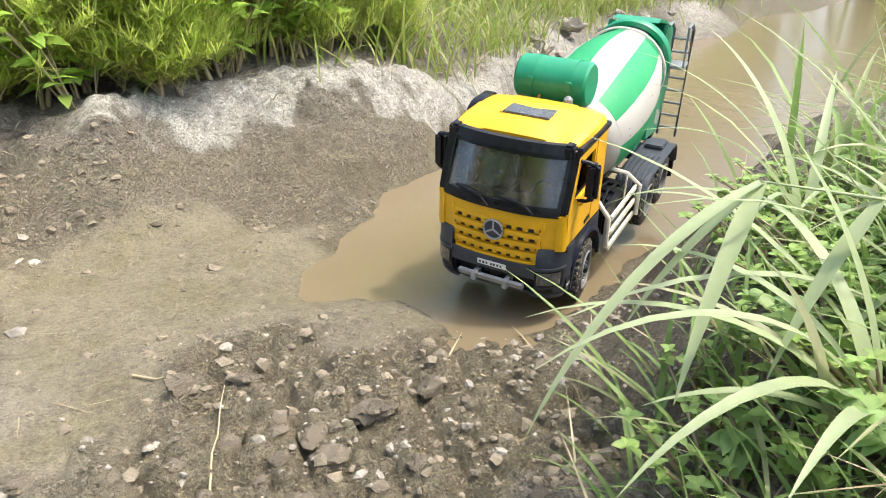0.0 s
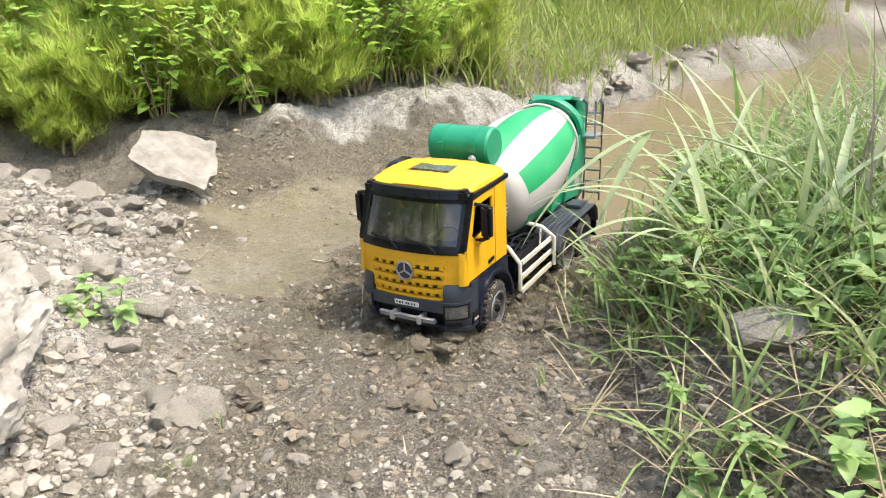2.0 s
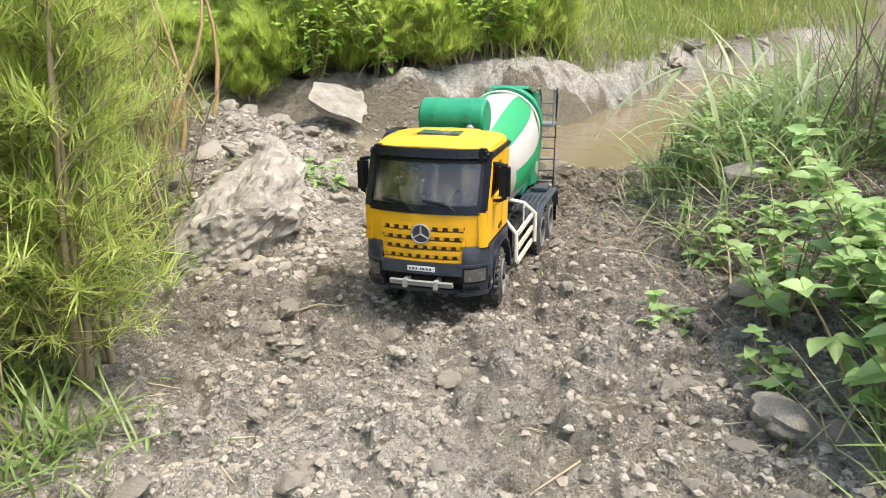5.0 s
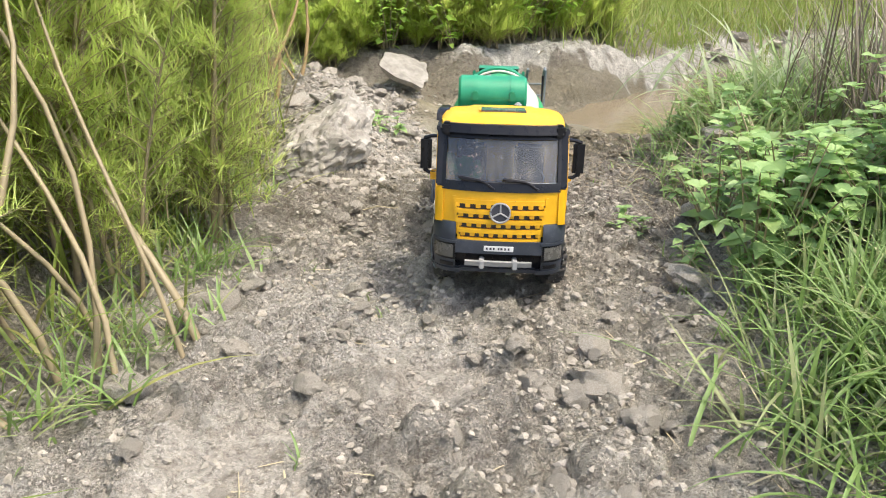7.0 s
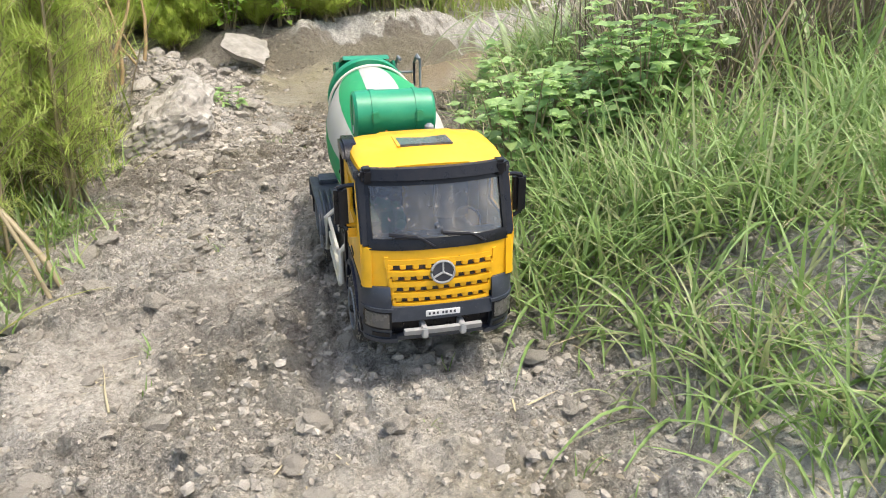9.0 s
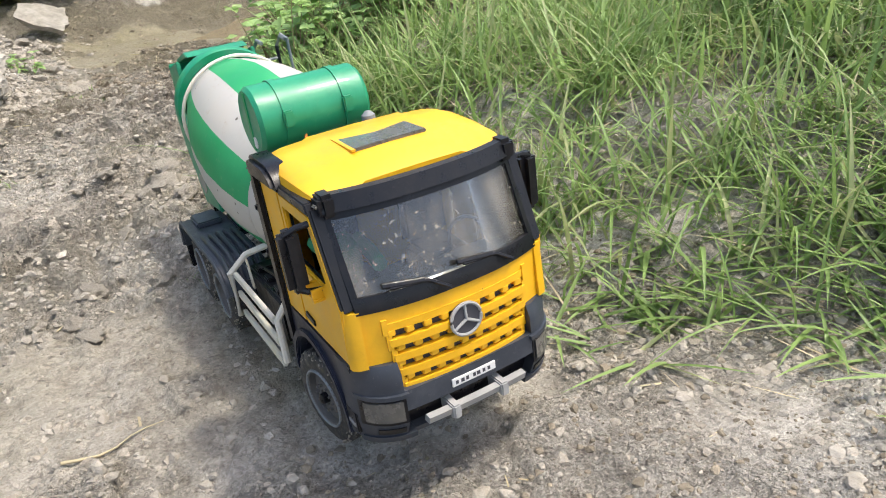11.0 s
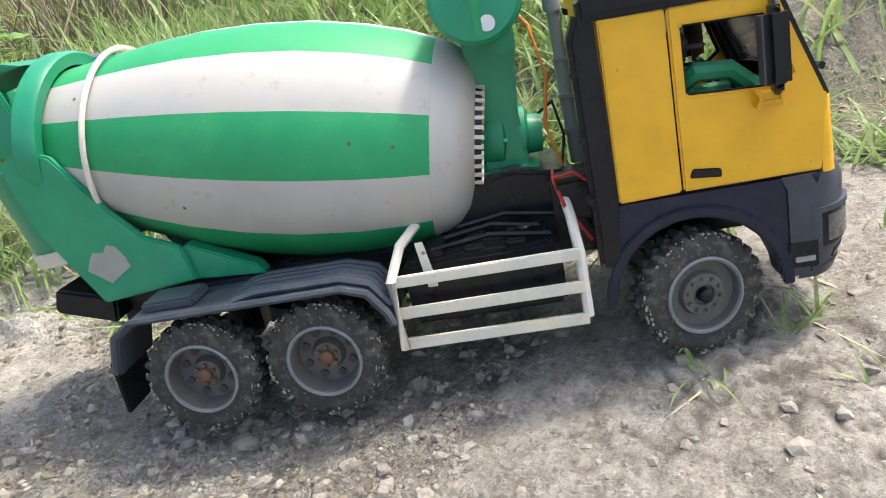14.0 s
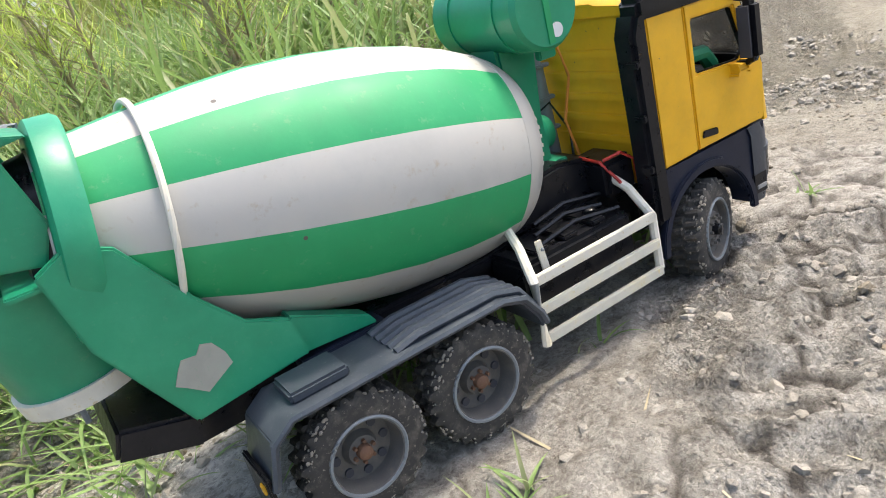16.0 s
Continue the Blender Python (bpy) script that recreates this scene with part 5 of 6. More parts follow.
def build_slab():
    """A broken flat slab, leaning towards the track."""
    rng = random.Random(4)
    outline = [(-0.082, -0.040), (-0.030, -0.078), (0.052, -0.088), (0.072, -0.020), (0.060, 0.088), (-0.020, 0.096), (-0.074, 0.062)]
    bm = bmesh.new()
    bm.faces.new([bm.verts.new((x, y, 0.0)) for x, y in outline])
    ext = bmesh.ops.extrude_face_region(bm, geom=bm.faces[:])["geom"]
    for g in ext:
        if isinstance(g, bmesh.types.BMVert):
            g.co.z, g.co.x, g.co.y = -0.017, g.co.x * 0.92, g.co.y * 0.94
    bmesh.ops.triangulate(bm, faces=bm.faces[:])
    bmesh.ops.subdivide_edges(bm, edges=bm.edges[:], cuts=7, use_grid_fill=True)
    for v in bm.verts:
        v.co += Vector((noise.noise(v.co * 30), noise.noise(v.co * 30 + Vector((9, 0, 0))), 0.8 * noise.noise(v.co * 24 + Vector((0, 7, 0))))) * 0.007 + Vector((0, 0, 0.0025 * noise.noise(v.co * 90)))
    ob = part("stone_slab", bm, M_SLAB, None)
    z = Vector((0.0096, -0.0086, 0.0245)).normalized()
    x = (Vector((0.127, 0.007, -0.051)) - z * Vector((0.127, 0.007, -0.051)).dot(z)).normalized()
    y = z.cross(x)
    ob.matrix_world = Matrix(((x.x, y.x, z.x, -0.155), (x.y, y.y, z.y, 1.43), (x.z, y.z, z.z, 0.122), (0, 0, 0, 1)))
    tagged(ob, "flat tilted broken concrete slab on the rubble mound", "stone")


build_slab()
PROTO_ROCK = [rock_mesh("stone", 20 + i, (0.5, 0.42, 0.30), M_STONE, 3, 0.3, 6) for i in range(6)]
PROTO_CHALK = [rock_mesh("ledge_block", 80 + i, (0.5, 0.40, 0.26), M_STONE, 3, 0.7, 7) for i in range(5)]
PROTO_CLOD = [rock_mesh("clod", 40 + i, (0.5, 0.45, 0.36), M_CLOD, 3, 0.5, 3) for i in range(6)]
PROTO_MUD = [rock_mesh("mud_lump", 60 + i, (0.5, 0.45, 0.30), M_MUDCLOD, 3, 0.5, 3) for i in range(5)]


def lay(name, protos, x, y, d, k, label, group, category):
    rng = random.Random(int(x * 1000) * 7919 + int(y * 1000) * 31 + k)
    ob = new(name, protos[k % len(protos)])
    zs = rng.uniform(0.75, 1.1)
    ob.matrix_world = pose(x, y, land1(x, y, True) + 0.09 * d * zs, rng.uniform(-18, 18), rng.uniform(-18, 18), rng.uniform(0, 360)) @ Matrix.Diagonal((d * rng.uniform(0.85, 1.2), d, d * zs, 1))
    return tagged(ob, label, category, group)


# the single stones beside the track
for i, (x, y, d) in enumerate(((0.441, 0.511, 0.078), (0.300, 0.245, 0.060), (-0.403, -0.01, 0.062), (-0.37, 0.02, 0.040), (0.200, 0.010, 0.075), (0.235, -0.015, 0.05), (0.029, -0.156, 0.045), (-0.453, -0.202, 0.055),
                               (0.15, 0.10, 0.035), (-0.02, 0.59, 0.017), (0.006, 0.585, 0.018), (-0.062, 0.588, 0.018), (-0.075, 0.402, 0.020), (-0.20, 0.56, 0.026), (-0.50, -0.05, 0.07), (-0.46, -0.12, 0.045), (0.31, 0.16, 0.04), (0.26, 0.19, 0.035))):
    lay("stone", PROTO_ROCK, x, y, d, i + 4, "pale limestone lump lying on the dry track", "stones along the track", "stone")
for i, (x, y, d) in enumerate(((0.018, -0.226, 0.060), (0.041, -0.294, 0.034), (-0.25, -0.112, 0.028), (-0.27, -0.232, 0.032), (-0.05, -0.22, 0.030), (-0.018, -0.539, 0.030), (-0.097, -0.507, 0.034), (-0.247, -0.459, 0.026),
                               (-0.187, -0.349, 0.032), (-0.285, -0.258, 0.022), (-0.227, -0.407, 0.020), (-0.132, -0.312, 0.020), (-0.33, -0.354, 0.018), (-0.10, -0.61, 0.024), (0.055, -0.60, 0.026), (0.09, -0.36, 0.022), (0.24, -1.16, 0.020), (0.15, -1.10, 0.016), (0.06, -0.46, 0.018), (-0.36, -0.14, 0.03))):
    lay("clod", PROTO_CLOD, x, y, d, i, "dry crumbly grey-brown earth clod on the track", "earth clods on the track", "earth clod")
rngc = random.Random(77)
for i in range(270):
    x, y = rngc.uniform(-0.42, 0.34), rngc.uniform(-0.75, 0.62)
    if x > float(verge_line(y)) + 0.02 or crust(np.array([x]), np.array([y]))[0] > 0.5:
        continue
    lay("clod", PROTO_CLOD, x, y, rngc.choice((0.010, 0.013, 0.016, 0.02, 0.027)), i, "dry crumbly grey-brown earth clod on the track", "earth clods on the track", "earth clod")
rngs = random.Random(11)
for i in range(95):
    a = rngs.uniform(0, 1)
    x, y = -0.30 + rngs.gauss(0, 0.085), 0.62 + 0.75 * a + rngs.gauss(0, 0.05)
    if x > -0.06 or x < -0.60 or (abs(x + 0.345) < 0.11 and 0.48 < y < 0.82) or (abs(x + 0.145) < 0.09 and abs(y - 1.42) < 0.1):
        continue
    lay("rubble_stone", PROTO_ROCK if rngs.random() < 0.62 else PROTO_CLOD, x, y, rngs.choice((0.016, 0.022, 0.028, 0.040, 0.060)), i, "broken pale rubble stone in the mound", "rubble of the mound", "stone")
for i in range(70):
    x, y = rngs.uniform(-0.06, 0.36), rngs.uniform(0.55, 1.1)
    if silt_bed(np.array([x]), np.array([y]))[0] > 0.4 or (x - 0.12) ** 2 / 0.06 + (y - 0.83) ** 2 / 0.09 > 1:
        continue
    lay("mud_lump", PROTO_MUD, x, y, rngs.choice((0.012, 0.016, 0.022, 0.03)), i, "damp dark mud lump churned up by wheels", "churned mud lumps", "mud lump")
# chalk blocks along the ledge beyond the puddle
for i in range(20):
    x = rngs.uniform(0.75, 2.3)
    y = float(bank_line(np.array([x]))[0]) + rngs.uniform(0.01, 0.09)
    lay("ledge_block", PROTO_CHALK, x, y, rngs.choice((0.025, 0.04, 0.06, 0.085)), i, "white crumbling limestone block in the ledge", "blocks of the ledge", "stone")


ICO_V = np.array([(0, 1, 1.618), (0, -1, 1.618), (0, 1, -1.618), (0, -1, -1.618), (1, 1.618, 0), (-1, 1.618, 0), (1, -1.618, 0), (-1, -1.618, 0), (1.618, 0, 1), (-1.618, 0, 1), (1.618, 0, -1), (-1.618, 0, -1)]) / 1.902
ICO_F = np.array([(0, 1, 8), (0, 8, 4), (0, 4, 5), (0, 5, 9), (0, 9, 1), (1, 6, 8), (8, 6, 10), (8, 10, 4), (4, 10, 2), (4, 2, 5), (5, 2, 11), (5, 11, 9), (9, 11, 7), (9, 7, 1), (1, 7, 6), (3, 6, 7), (3, 7, 11), (3, 11, 2), (3, 2, 10), (3, 10, 6)])


def scatter_grit(name, n, region, sizes, mat, seed, label, keep=None, jag=0.36):
    """Thousands of small stones too many to pick apart: one mesh of angular grains."""
    rng = np.random.RandomState(seed)
    x, y = rng.uniform(region[0], region[1], n), rng.uniform(region[2], region[3], n)
    ok = np.ones(n, bool) if keep is None else keep(x, y, rng)
    x, y = x[ok], y[ok]
    n = len(x)
    d = sizes[0] * (sizes[1] / sizes[0]) ** (rng.uniform(0, 1, n) ** 2.2)
    z = land(x, y) - 0.02 * d
    v = ICO_V[None] * (1 + rng.uniform(-jag, jag, (n, 12, 1)))
    v = v * (d[:, None, None] * 0.5 * np.stack([rng.uniform(0.8, 1.3, n), rng.uniform(0.8, 1.2, n), rng.uniform(0.55, 0.9, n)], 1)[:, None, :])
    a = rng.uniform(0, math.tau, n)
    c, s = np.cos(a)[:, None], np.sin(a)[:, None]
    v = np.stack([v[..., 0] * c - v[..., 1] * s, v[..., 0] * s + v[..., 1] * c, v[..., 2]], -1) + np.stack([x, y, z], 1)[:, None, :]
    f = (ICO_F[None] + (np.arange(n) * 12)[:, None, None]).reshape(-1, 3)
    ob = mesh_ob(name, v.reshape(-1, 3).tolist(), f.tolist(), mat)
    return tagged(ob, label, "gravel", kind="stuff")


def on_track(x, y, rng):
    p = smooth01(0.75, 0.35, np.abs(x - 0.05)) * (1 - 0.85 * basin(x, y)) * (1 - 0.97 * silt_bed(x, y)) * (1 - 0.45 * crust(x, y)) * (1 - 0.75 * smooth01(0.5, 0.75, y) * smooth01(-0.2, -0.05, x)) * (0.4 + 0.6 * smooth01(-0.2, 0.4, value_noise(x, y, 0.13, 31))) * (0.18 + 0.82 * smooth01(-1.25, -0.95, y))
    return rng.uniform(0, 1, len(x)) < p


def not_wet(x, y, rng):
    return (rng.uniform(0, 1, len(x)) < 0.25 + 0.75 * smooth01(-0.1, 0.5, value_noise(x, y, 0.12, 33))) & (basin(x, y) < 0.3) & (rng.uniform(0, 1, len(x)) > 0.8 * np.maximum(crust(x, y), silt_bed(x, y)))


scatter_grit("pale_gravel", 2600, (-0.6, 0.6, -1.75, 1.0), (0.0022, 0.0068), M_STONE, 1, "pale gravel grains strewn over the dry track", lambda x, y, r: on_track(x, y, r) & ((y < 0.55) | (x < -0.17)))
scatter_grit("earth_crumbs", 62000, (-0.6, 0.6, -1.75, 1.2), (0.0022, 0.0125), M_CLOD, 2, "crumbled dry earth strewn over the track", on_track)
scatter_grit("roadside_grit", 19000, (0.1, 1.5, -1.9, -1.15), (0.0020, 0.0125), M_CLOD, 3, "grey grit on the cracked road", not_wet)
scatter_grit("dark_crumbs", 19000, (-0.5, 1.2, -1.75, -0.55), (0.0018, 0.0100), M_MUDCLOD, 7, "dark earth crumbs pressed into the pale track", lambda x, y, r: (r.uniform(0, 1, len(x)) < smooth01(-0.1, 0.5, value_noise(x, y, 0.14, 61) + 0.3 * value_noise(x, y, 0.05, 62))) & (x < verge_line(y) + 0.1))
scatter_grit("mud_crumbs", 3500, (-0.15, 0.45, 0.5, 1.6), (0.004, 0.017), M_MUDCLOD, 4, "dark wet mud crumbs by the puddle", not_wet)
scatter_grit("mound_rubble", 4500, (-0.6, 0.0, 0.5, 1.5), (0.005, 0.024), M_STONE, 5, "pale rubble chips over the mound", lambda x, y, r: r.uniform(0, 1, len(x)) < np.exp(-((x + 0.3) / 0.17) ** 2) * (1 - silt_bed(x, y)))

# ---- plants ----
def ribbons(base, az, length, width, lean, curl, seg=5, fold=0.0, rng=None):
    """Many curved tapering blades at once: vertices and faces."""
    n = len(az)
    s = np.linspace(0, 1, seg + 1)
    ds = length[:, None] / seg
    ang = lean[:, None] + curl[:, None] * s[None, :]
    h = np.concatenate([np.zeros((n, 1)), np.cumsum(np.sin(ang[:, :-1]) * ds, 1)], 1)
    z = np.concatenate([np.zeros((n, 1)), np.cumsum(np.cos(ang[:, :-1]) * ds, 1)], 1)
    dx, dy = np.cos(az)[:, None], np.sin(az)[:, None]
    cx, cy, cz = base[:, 0:1] + h * dx, base[:, 1:2] + h * dy, base[:, 2:3] + z
    w = width[:, None] * 0.5 * (np.minimum(1, 0.55 + 2.2 * s) * (1 - s ** 2.2) + 0.03)[None, :]
    L = np.stack([cx - w * dy, cy + w * dx, cz], -1)
    R = np.stack([cx + w * dy, cy - w * dx, cz], -1)
    if fold:
        C = np.stack([cx + np.cos(ang) * dx * 0, cy, cz - w * fold], -1)
        v = np.stack([L, C, R], 2).reshape(n, -1, 3)
        m = 3
    else:
        v = np.stack([L, R], 2).reshape(n, -1, 3)
        m = 2
    per = (seg + 1) * m
    f = []
    for i in range(seg):
        for j in range(m - 1):
            f.append((i * m + j, i * m + j + 1, (i + 1) * m + j + 1, (i + 1) * m + j))
    faces = (np.array(f)[None] + (np.arange(n) * per)[:, None, None]).reshape(-1, 4)
    return v.reshape(-1, 3), faces


def big_mesh(name, v, f, mat, parent=None):
    ob = mesh_ob(name, v.tolist(), f.tolist(), mat, parent, smooth=True)
    return ob


def grass_field(name, n, region, keep, length, width, mat, seed, label, lean=(0.05, 0.5), curl=(0.3, 1.6), seg=5, fold=0.5, clump=0.03, tuft=9):
    rng = np.random.RandomState(seed)
    m = n // tuft
    x, y = rng.uniform(region[0], region[1], m), rng.uniform(region[2], region[3], m)
    ok = rng.uniform(0, 1, m) < keep(x, y)
    x, y = np.repeat(x[ok], tuft), np.repeat(y[ok], tuft)
    k = len(x)
    x, y = x + rng.normal(0, clump, k), y + rng.normal(0, clump, k)
    z = land(x, y, False) - 0.004
    ln = rng.uniform(length[0], length[1], k) * (0.6 + 0.4 * np.repeat(rng.uniform(0.5, 1.3, ok.sum()), tuft))
    v, f = ribbons(np.stack([x, y, z], 1), rng.uniform(0, math.tau, k), ln, rng.uniform(width[0], width[1], k), rng.uniform(lean[0], lean[1], k), rng.uniform(curl[0], curl[1], k), seg, fold)
    return tagged(big_mesh(name, v, f, mat), label, "grass", kind="stuff")


def shore(y):
    """x at which plants begin beside the puddle."""
    return np.maximum(0.425, 0.475 + (y - 0.85) * 1.2)


def verge(x, y):
    return smooth01(-0.03, 0.07, x - verge_line(y)) * (y < bank_line(x))


# the grassy verge
grass_field("verge_grass", 26000, (0.1, 1.0, -1.35, 0.0), lambda x, y: verge(x, y) * smooth01(0.0, -0.15, y) * (1 - 0.8 * smooth01(0.08, 0.26, x - verge_line(y)) * smooth01(-0.50, -0.72, y)) * (0.32 + 0.68 * smooth01(-0.1, 0.3, value_noise(x, y, 0.12, 41))), (0.03, 0.18), (0.0020, 0.0054), M_GRASS, 1, "green wild grass blades on the track's verge", lean=(0.1, 1.25), curl=(0.0, 2.1), seg=6)
grass_field("verge_grass_far", 13000, (0.75, 3.2, -1.3, 1.1), lambda x, y: verge(x, y) * (0.3 + 0.7 * smooth01(-0.4, 0.2, value_noise(x, y, 0.3, 42))), (0.10, 0.28), (0.004, 0.009), M_GRASS, 2, "tall green wild grass behind the verge", lean=(0.1, 0.9), clump=0.06)
grass_field("dry_verge_grass", 5200, (0.2, 2.2, -1.3, 1.0), lambda x, y: verge(x, y) * 0.8, (0.04, 0.12), (0.0012, 0.0028), M_STRAW, 3, "dry straw-coloured grass in the verge", lean=(0.6, 1.5), curl=(0.0, 0.5), clump=0.05)
grass_field("clump_grass", 3000, (0.40, 0.90, 0.52, 1.02), lambda x, y: verge(x - 0.02, y) * (x > shore(y)) * smooth01(-0.3, 0.2, value_noise(x, y, 0.12, 44)), (0.07, 0.17), (0.003, 0.006), M_GRASS, 4, "green grass clump beside the puddle", lean=(0.1, 1.0), clump=0.03)
grass_field("puddle_reeds", 90, (0.50, 0.85, 0.60, 1.05), lambda x, y: verge(x - 0.03, y) * (x > shore(y) + 0.06), (0.15, 0.30), (0.007, 0.013), M_REED, 14, "long arching reed blades beside the puddle", lean=(0.2, 0.9), curl=(0.5, 1.5), seg=8, clump=0.02, tuft=4)
grass_field("trampled_grass", 3600, (0.25, 1.0, -1.30, -0.75), lambda x, y: verge(x + 0.12, y) * smooth01(0.1, 0.4, value_noise(x, y, 0.1, 45) + 0.15), (0.05, 0.13), (0.003, 0.006), M_GRASS, 5, "trampled grass in the wheel tracks", lean=(0.9, 1.5), curl=(0.0, 0.5))
grass_field("track_shoots", 500, (-0.35, 0.4, -0.7, 0.7), lambda x, y: 0.35 + 0 * x, (0.012, 0.035), (0.0015, 0.003), M_GRASS, 6, "tiny grass shoots in the dry track", clump=0.006, tuft=5)
grass_field("ledge_grass", 15000, (0.2, 3.4, 1.6, 4.2), lambda x, y: smooth01(0.04, 0.10, y - bank_line(x)) * smooth01(0.35, 0.7, x + 0.3 * value_noise(x, y, 0.3, 46)), (0.08, 0.26), (0.003, 0.007), M_GRASSY, 7, "yellow-green grass on the ledge beyond the puddle", lean=(0.05, 0.8), clump=0.05)
grass_field("ledge_straw", 3600, (-0.4, 3.0, 1.5, 3.4), lambda x, y: smooth01(0.03, 0.07, y - bank_line(x)) * smooth01(0.35, 0.1, y - bank_line(x)), (0.05, 0.16), (0.0015, 0.0035), M_STRAW, 8, "dry straw hanging over the pale ledge", lean=(0.6, 1.9), clump=0.04)
grass_field("weed_bed_grass", 6500, (-1.5, -0.40, -1.0, 1.4), lambda x, y: smooth01(-0.46, -0.58, x + 0.05 * value_noise(x, y, 0.1, 47)) * smooth01(-0.75, -0.3, y + 0.4 * (x + 0.6)), (0.06, 0.2), (0.0025, 0.006), M_GRASSY, 9, "yellow-green grass under tall weeds", lean=(0.1, 1.1), clump=0.04)
grass_field("far_grass", 22000, (-6, 9, -7, 9), lambda x, y: ((np.abs(x - 0.3) > 2.0) | (y > 3.2)) * 1.0 * (basin(x, y) < 0.2) * (1 - smooth01(1.0, 1.5, x) * smooth01(0.2, -0.4, y)) * (1 - (y < -2.0) * (np.abs(x) < 3)), (0.25, 0.7), (0.010, 0.02), M_GRASSY, 10, "tall far grass all round", clump=0.15)
# added tall screen, so the puddle mirrors growth instead of bare sky
grass_field("far_thicket", 6500, (-4, 12, 4.4, 9), lambda x, y: 1.0 * (basin(x, y) < 0.1), (1.0, 2.6), (0.03, 0.07), M_GRASSY, 16, "tall reed thicket added far beyond the puddle to screen the sky from the water", lean=(0.0, 0.4), clump=0.2)
grass_field("road_tufts", 150, (0.3, 0.9, -1.62, -1.25), lambda x, y: 0.35 + 0 * x, (0.012, 0.045), (0.0015, 0.0035), M_GRASS, 15, "small green tufts in the cracked road", lean=(0.1, 1.2), clump=0.006, tuft=8)
grass_field("trackside_tufts", 5200, (0.33, 1.05, -1.44, -1.02), lambda x, y: 0.9 * smooth01(-0.15, 0.3, value_noise(x, y, 0.09, 63)) * smooth01(0.0, 0.08, x - 0.36 - 0.9 * np.clip(-1.1 - y, 0, 1)), (0.025, 0.085), (0.0022, 0.005), M_GRASS, 17, "low green grass tufts beside the wheel tracks", lean=(0.2, 1.35), curl=(0.0, 1.2), clump=0.016)
grass_field("dry_scrub", 9000, (1.75, 3.6, -3.4, -0.2), lambda x, y: smooth01(1.75, 2.0, x + 0.25 * y), (0.10, 0.34), (0.003, 0.007), M_SCRUB, 18, "dry brown scrub on the dug bank", lean=(0.0, 1.2), curl=(-0.5, 1.0), clump=0.06)
grass_field("trackside_straw", 1500, (0.36, 1.1, -1.42, -1.0), lambda x, y: 0.9 * smooth01(0.0, 0.08, x - 0.40 - 0.9 * np.clip(-1.1 - y, 0, 1)), (0.02, 0.07), (0.001, 0.0022), M_STRAW, 19, "flattened dry straw beside the wheel tracks", lean=(1.2, 1.6), curl=(0.0, 0.3), clump=0.03)
grass_field("dead_verge_stems", 1500, (0.36, 0.95, 0.20, 0.66), lambda x, y: verge(x + 0.04, y) * 0.9, (0.05, 0.16), (0.0012, 0.0026), M_STALK, 20, "dead brown stems over bare soil", lean=(1.1, 1.6), curl=(-0.1, 0.4), clump=0.04)
grass_field("dry_weed_stems", 330, (-0.78, -0.46, 0.15, 1.05), lambda x, y: smooth01(-0.44, -0.50, x + 0.05 * value_noise(x, y, 0.1, 48)), (0.25, 0.55), (0.002, 0.0042), M_STALK, 21, "thin dry brown weed stems", lean=(0.0, 0.55), curl=(-0.4, 0.7), clump=0.03, tuft=5)
grass_field("weed_foot_grass", 1300, (-0.56, -0.34, -0.30, 0.62), lambda x, y: smooth01(-0.36, -0.43, x + 0.03 * value_noise(x, y, 0.07, 49) + 0.35 * np.clip(0.0 - y, 0, 1)) * smooth01(-0.3, 0.1, value_noise(x, y, 0.09, 50)), (0.03, 0.11), (0.002, 0.0045), M_GRASS, 22, "green grass tufts at the foot of the weeds", lean=(0.1, 1.1), curl=(0.1, 1.3), clump=0.018)
grass_field("dead_thicket", 1500, (0.60, 1.15, 0.02, 0.60), lambda x, y: 0.8 + 0 * x, (0.18, 0.42), (0.002, 0.0042), M_SCRUB, 23, "dead brown stems of a dry thicket", lean=(0.0, 0.8), curl=(-0.3, 0.9), clump=0.05, tuft=6)
grass_field("verge_edge_grass", 2300, (0.32, 0.72, 0.40, 0.84), lambda x, y: verge(x + 0.02, y) * (0.35 + 0.65 * smooth01(-0.2, 0.2, value_noise(x, y, 0.08, 51))), (0.04, 0.14), (0.0022, 0.0055), M_GRASS, 24, "green grass on the edge of the verge", lean=(0.2, 1.2), curl=(0.1, 1.5), clump=0.022)
# straw and twigs lying about
grass_field("fallen_straw", 900, (-0.5, 0.55, -1.6, 1.3), lambda x, y: 0.9 * (basin(x, y) < 0.2), (0.03, 0.11), (0.0012, 0.0026), M_STRAW, 12, "fallen straw and twigs on the ground", lean=(1.5, 1.62), curl=(-0.05, 0.1), fold=0.0, clump=0.05, tuft=3)


def stems_mesh(lines, radii):
    """Tapered tubes along polylines, as arrays."""
    vs, fs, o = [], [], 0
    for pts, r in zip(lines, radii):
        n = len(pts)
        for i, p in enumerate(pts):
            d = (Vector(pts[min(i + 1, n - 1)]) - Vector(pts[max(i - 1, 0)])).normalized()
            q = d.to_track_quat("Z", "Y")
            rr = r * (1 - 0.75 * i / (n - 1))
            for k in range(5):
                vs.append(Vector(p) + q @ Vector((rr * math.cos(k * math.tau / 5), rr * math.sin(k * math.tau / 5), 0)))
        for i in range(n - 1):
            for k in range(5):
                fs.append((o + i * 5 + k, o + i * 5 + (k + 1) % 5, o + (i + 1) * 5 + (k + 1) % 5, o + (i + 1) * 5 + k))
        o += n * 5
    return np.array([tuple(v) for v in vs]), np.array(fs)


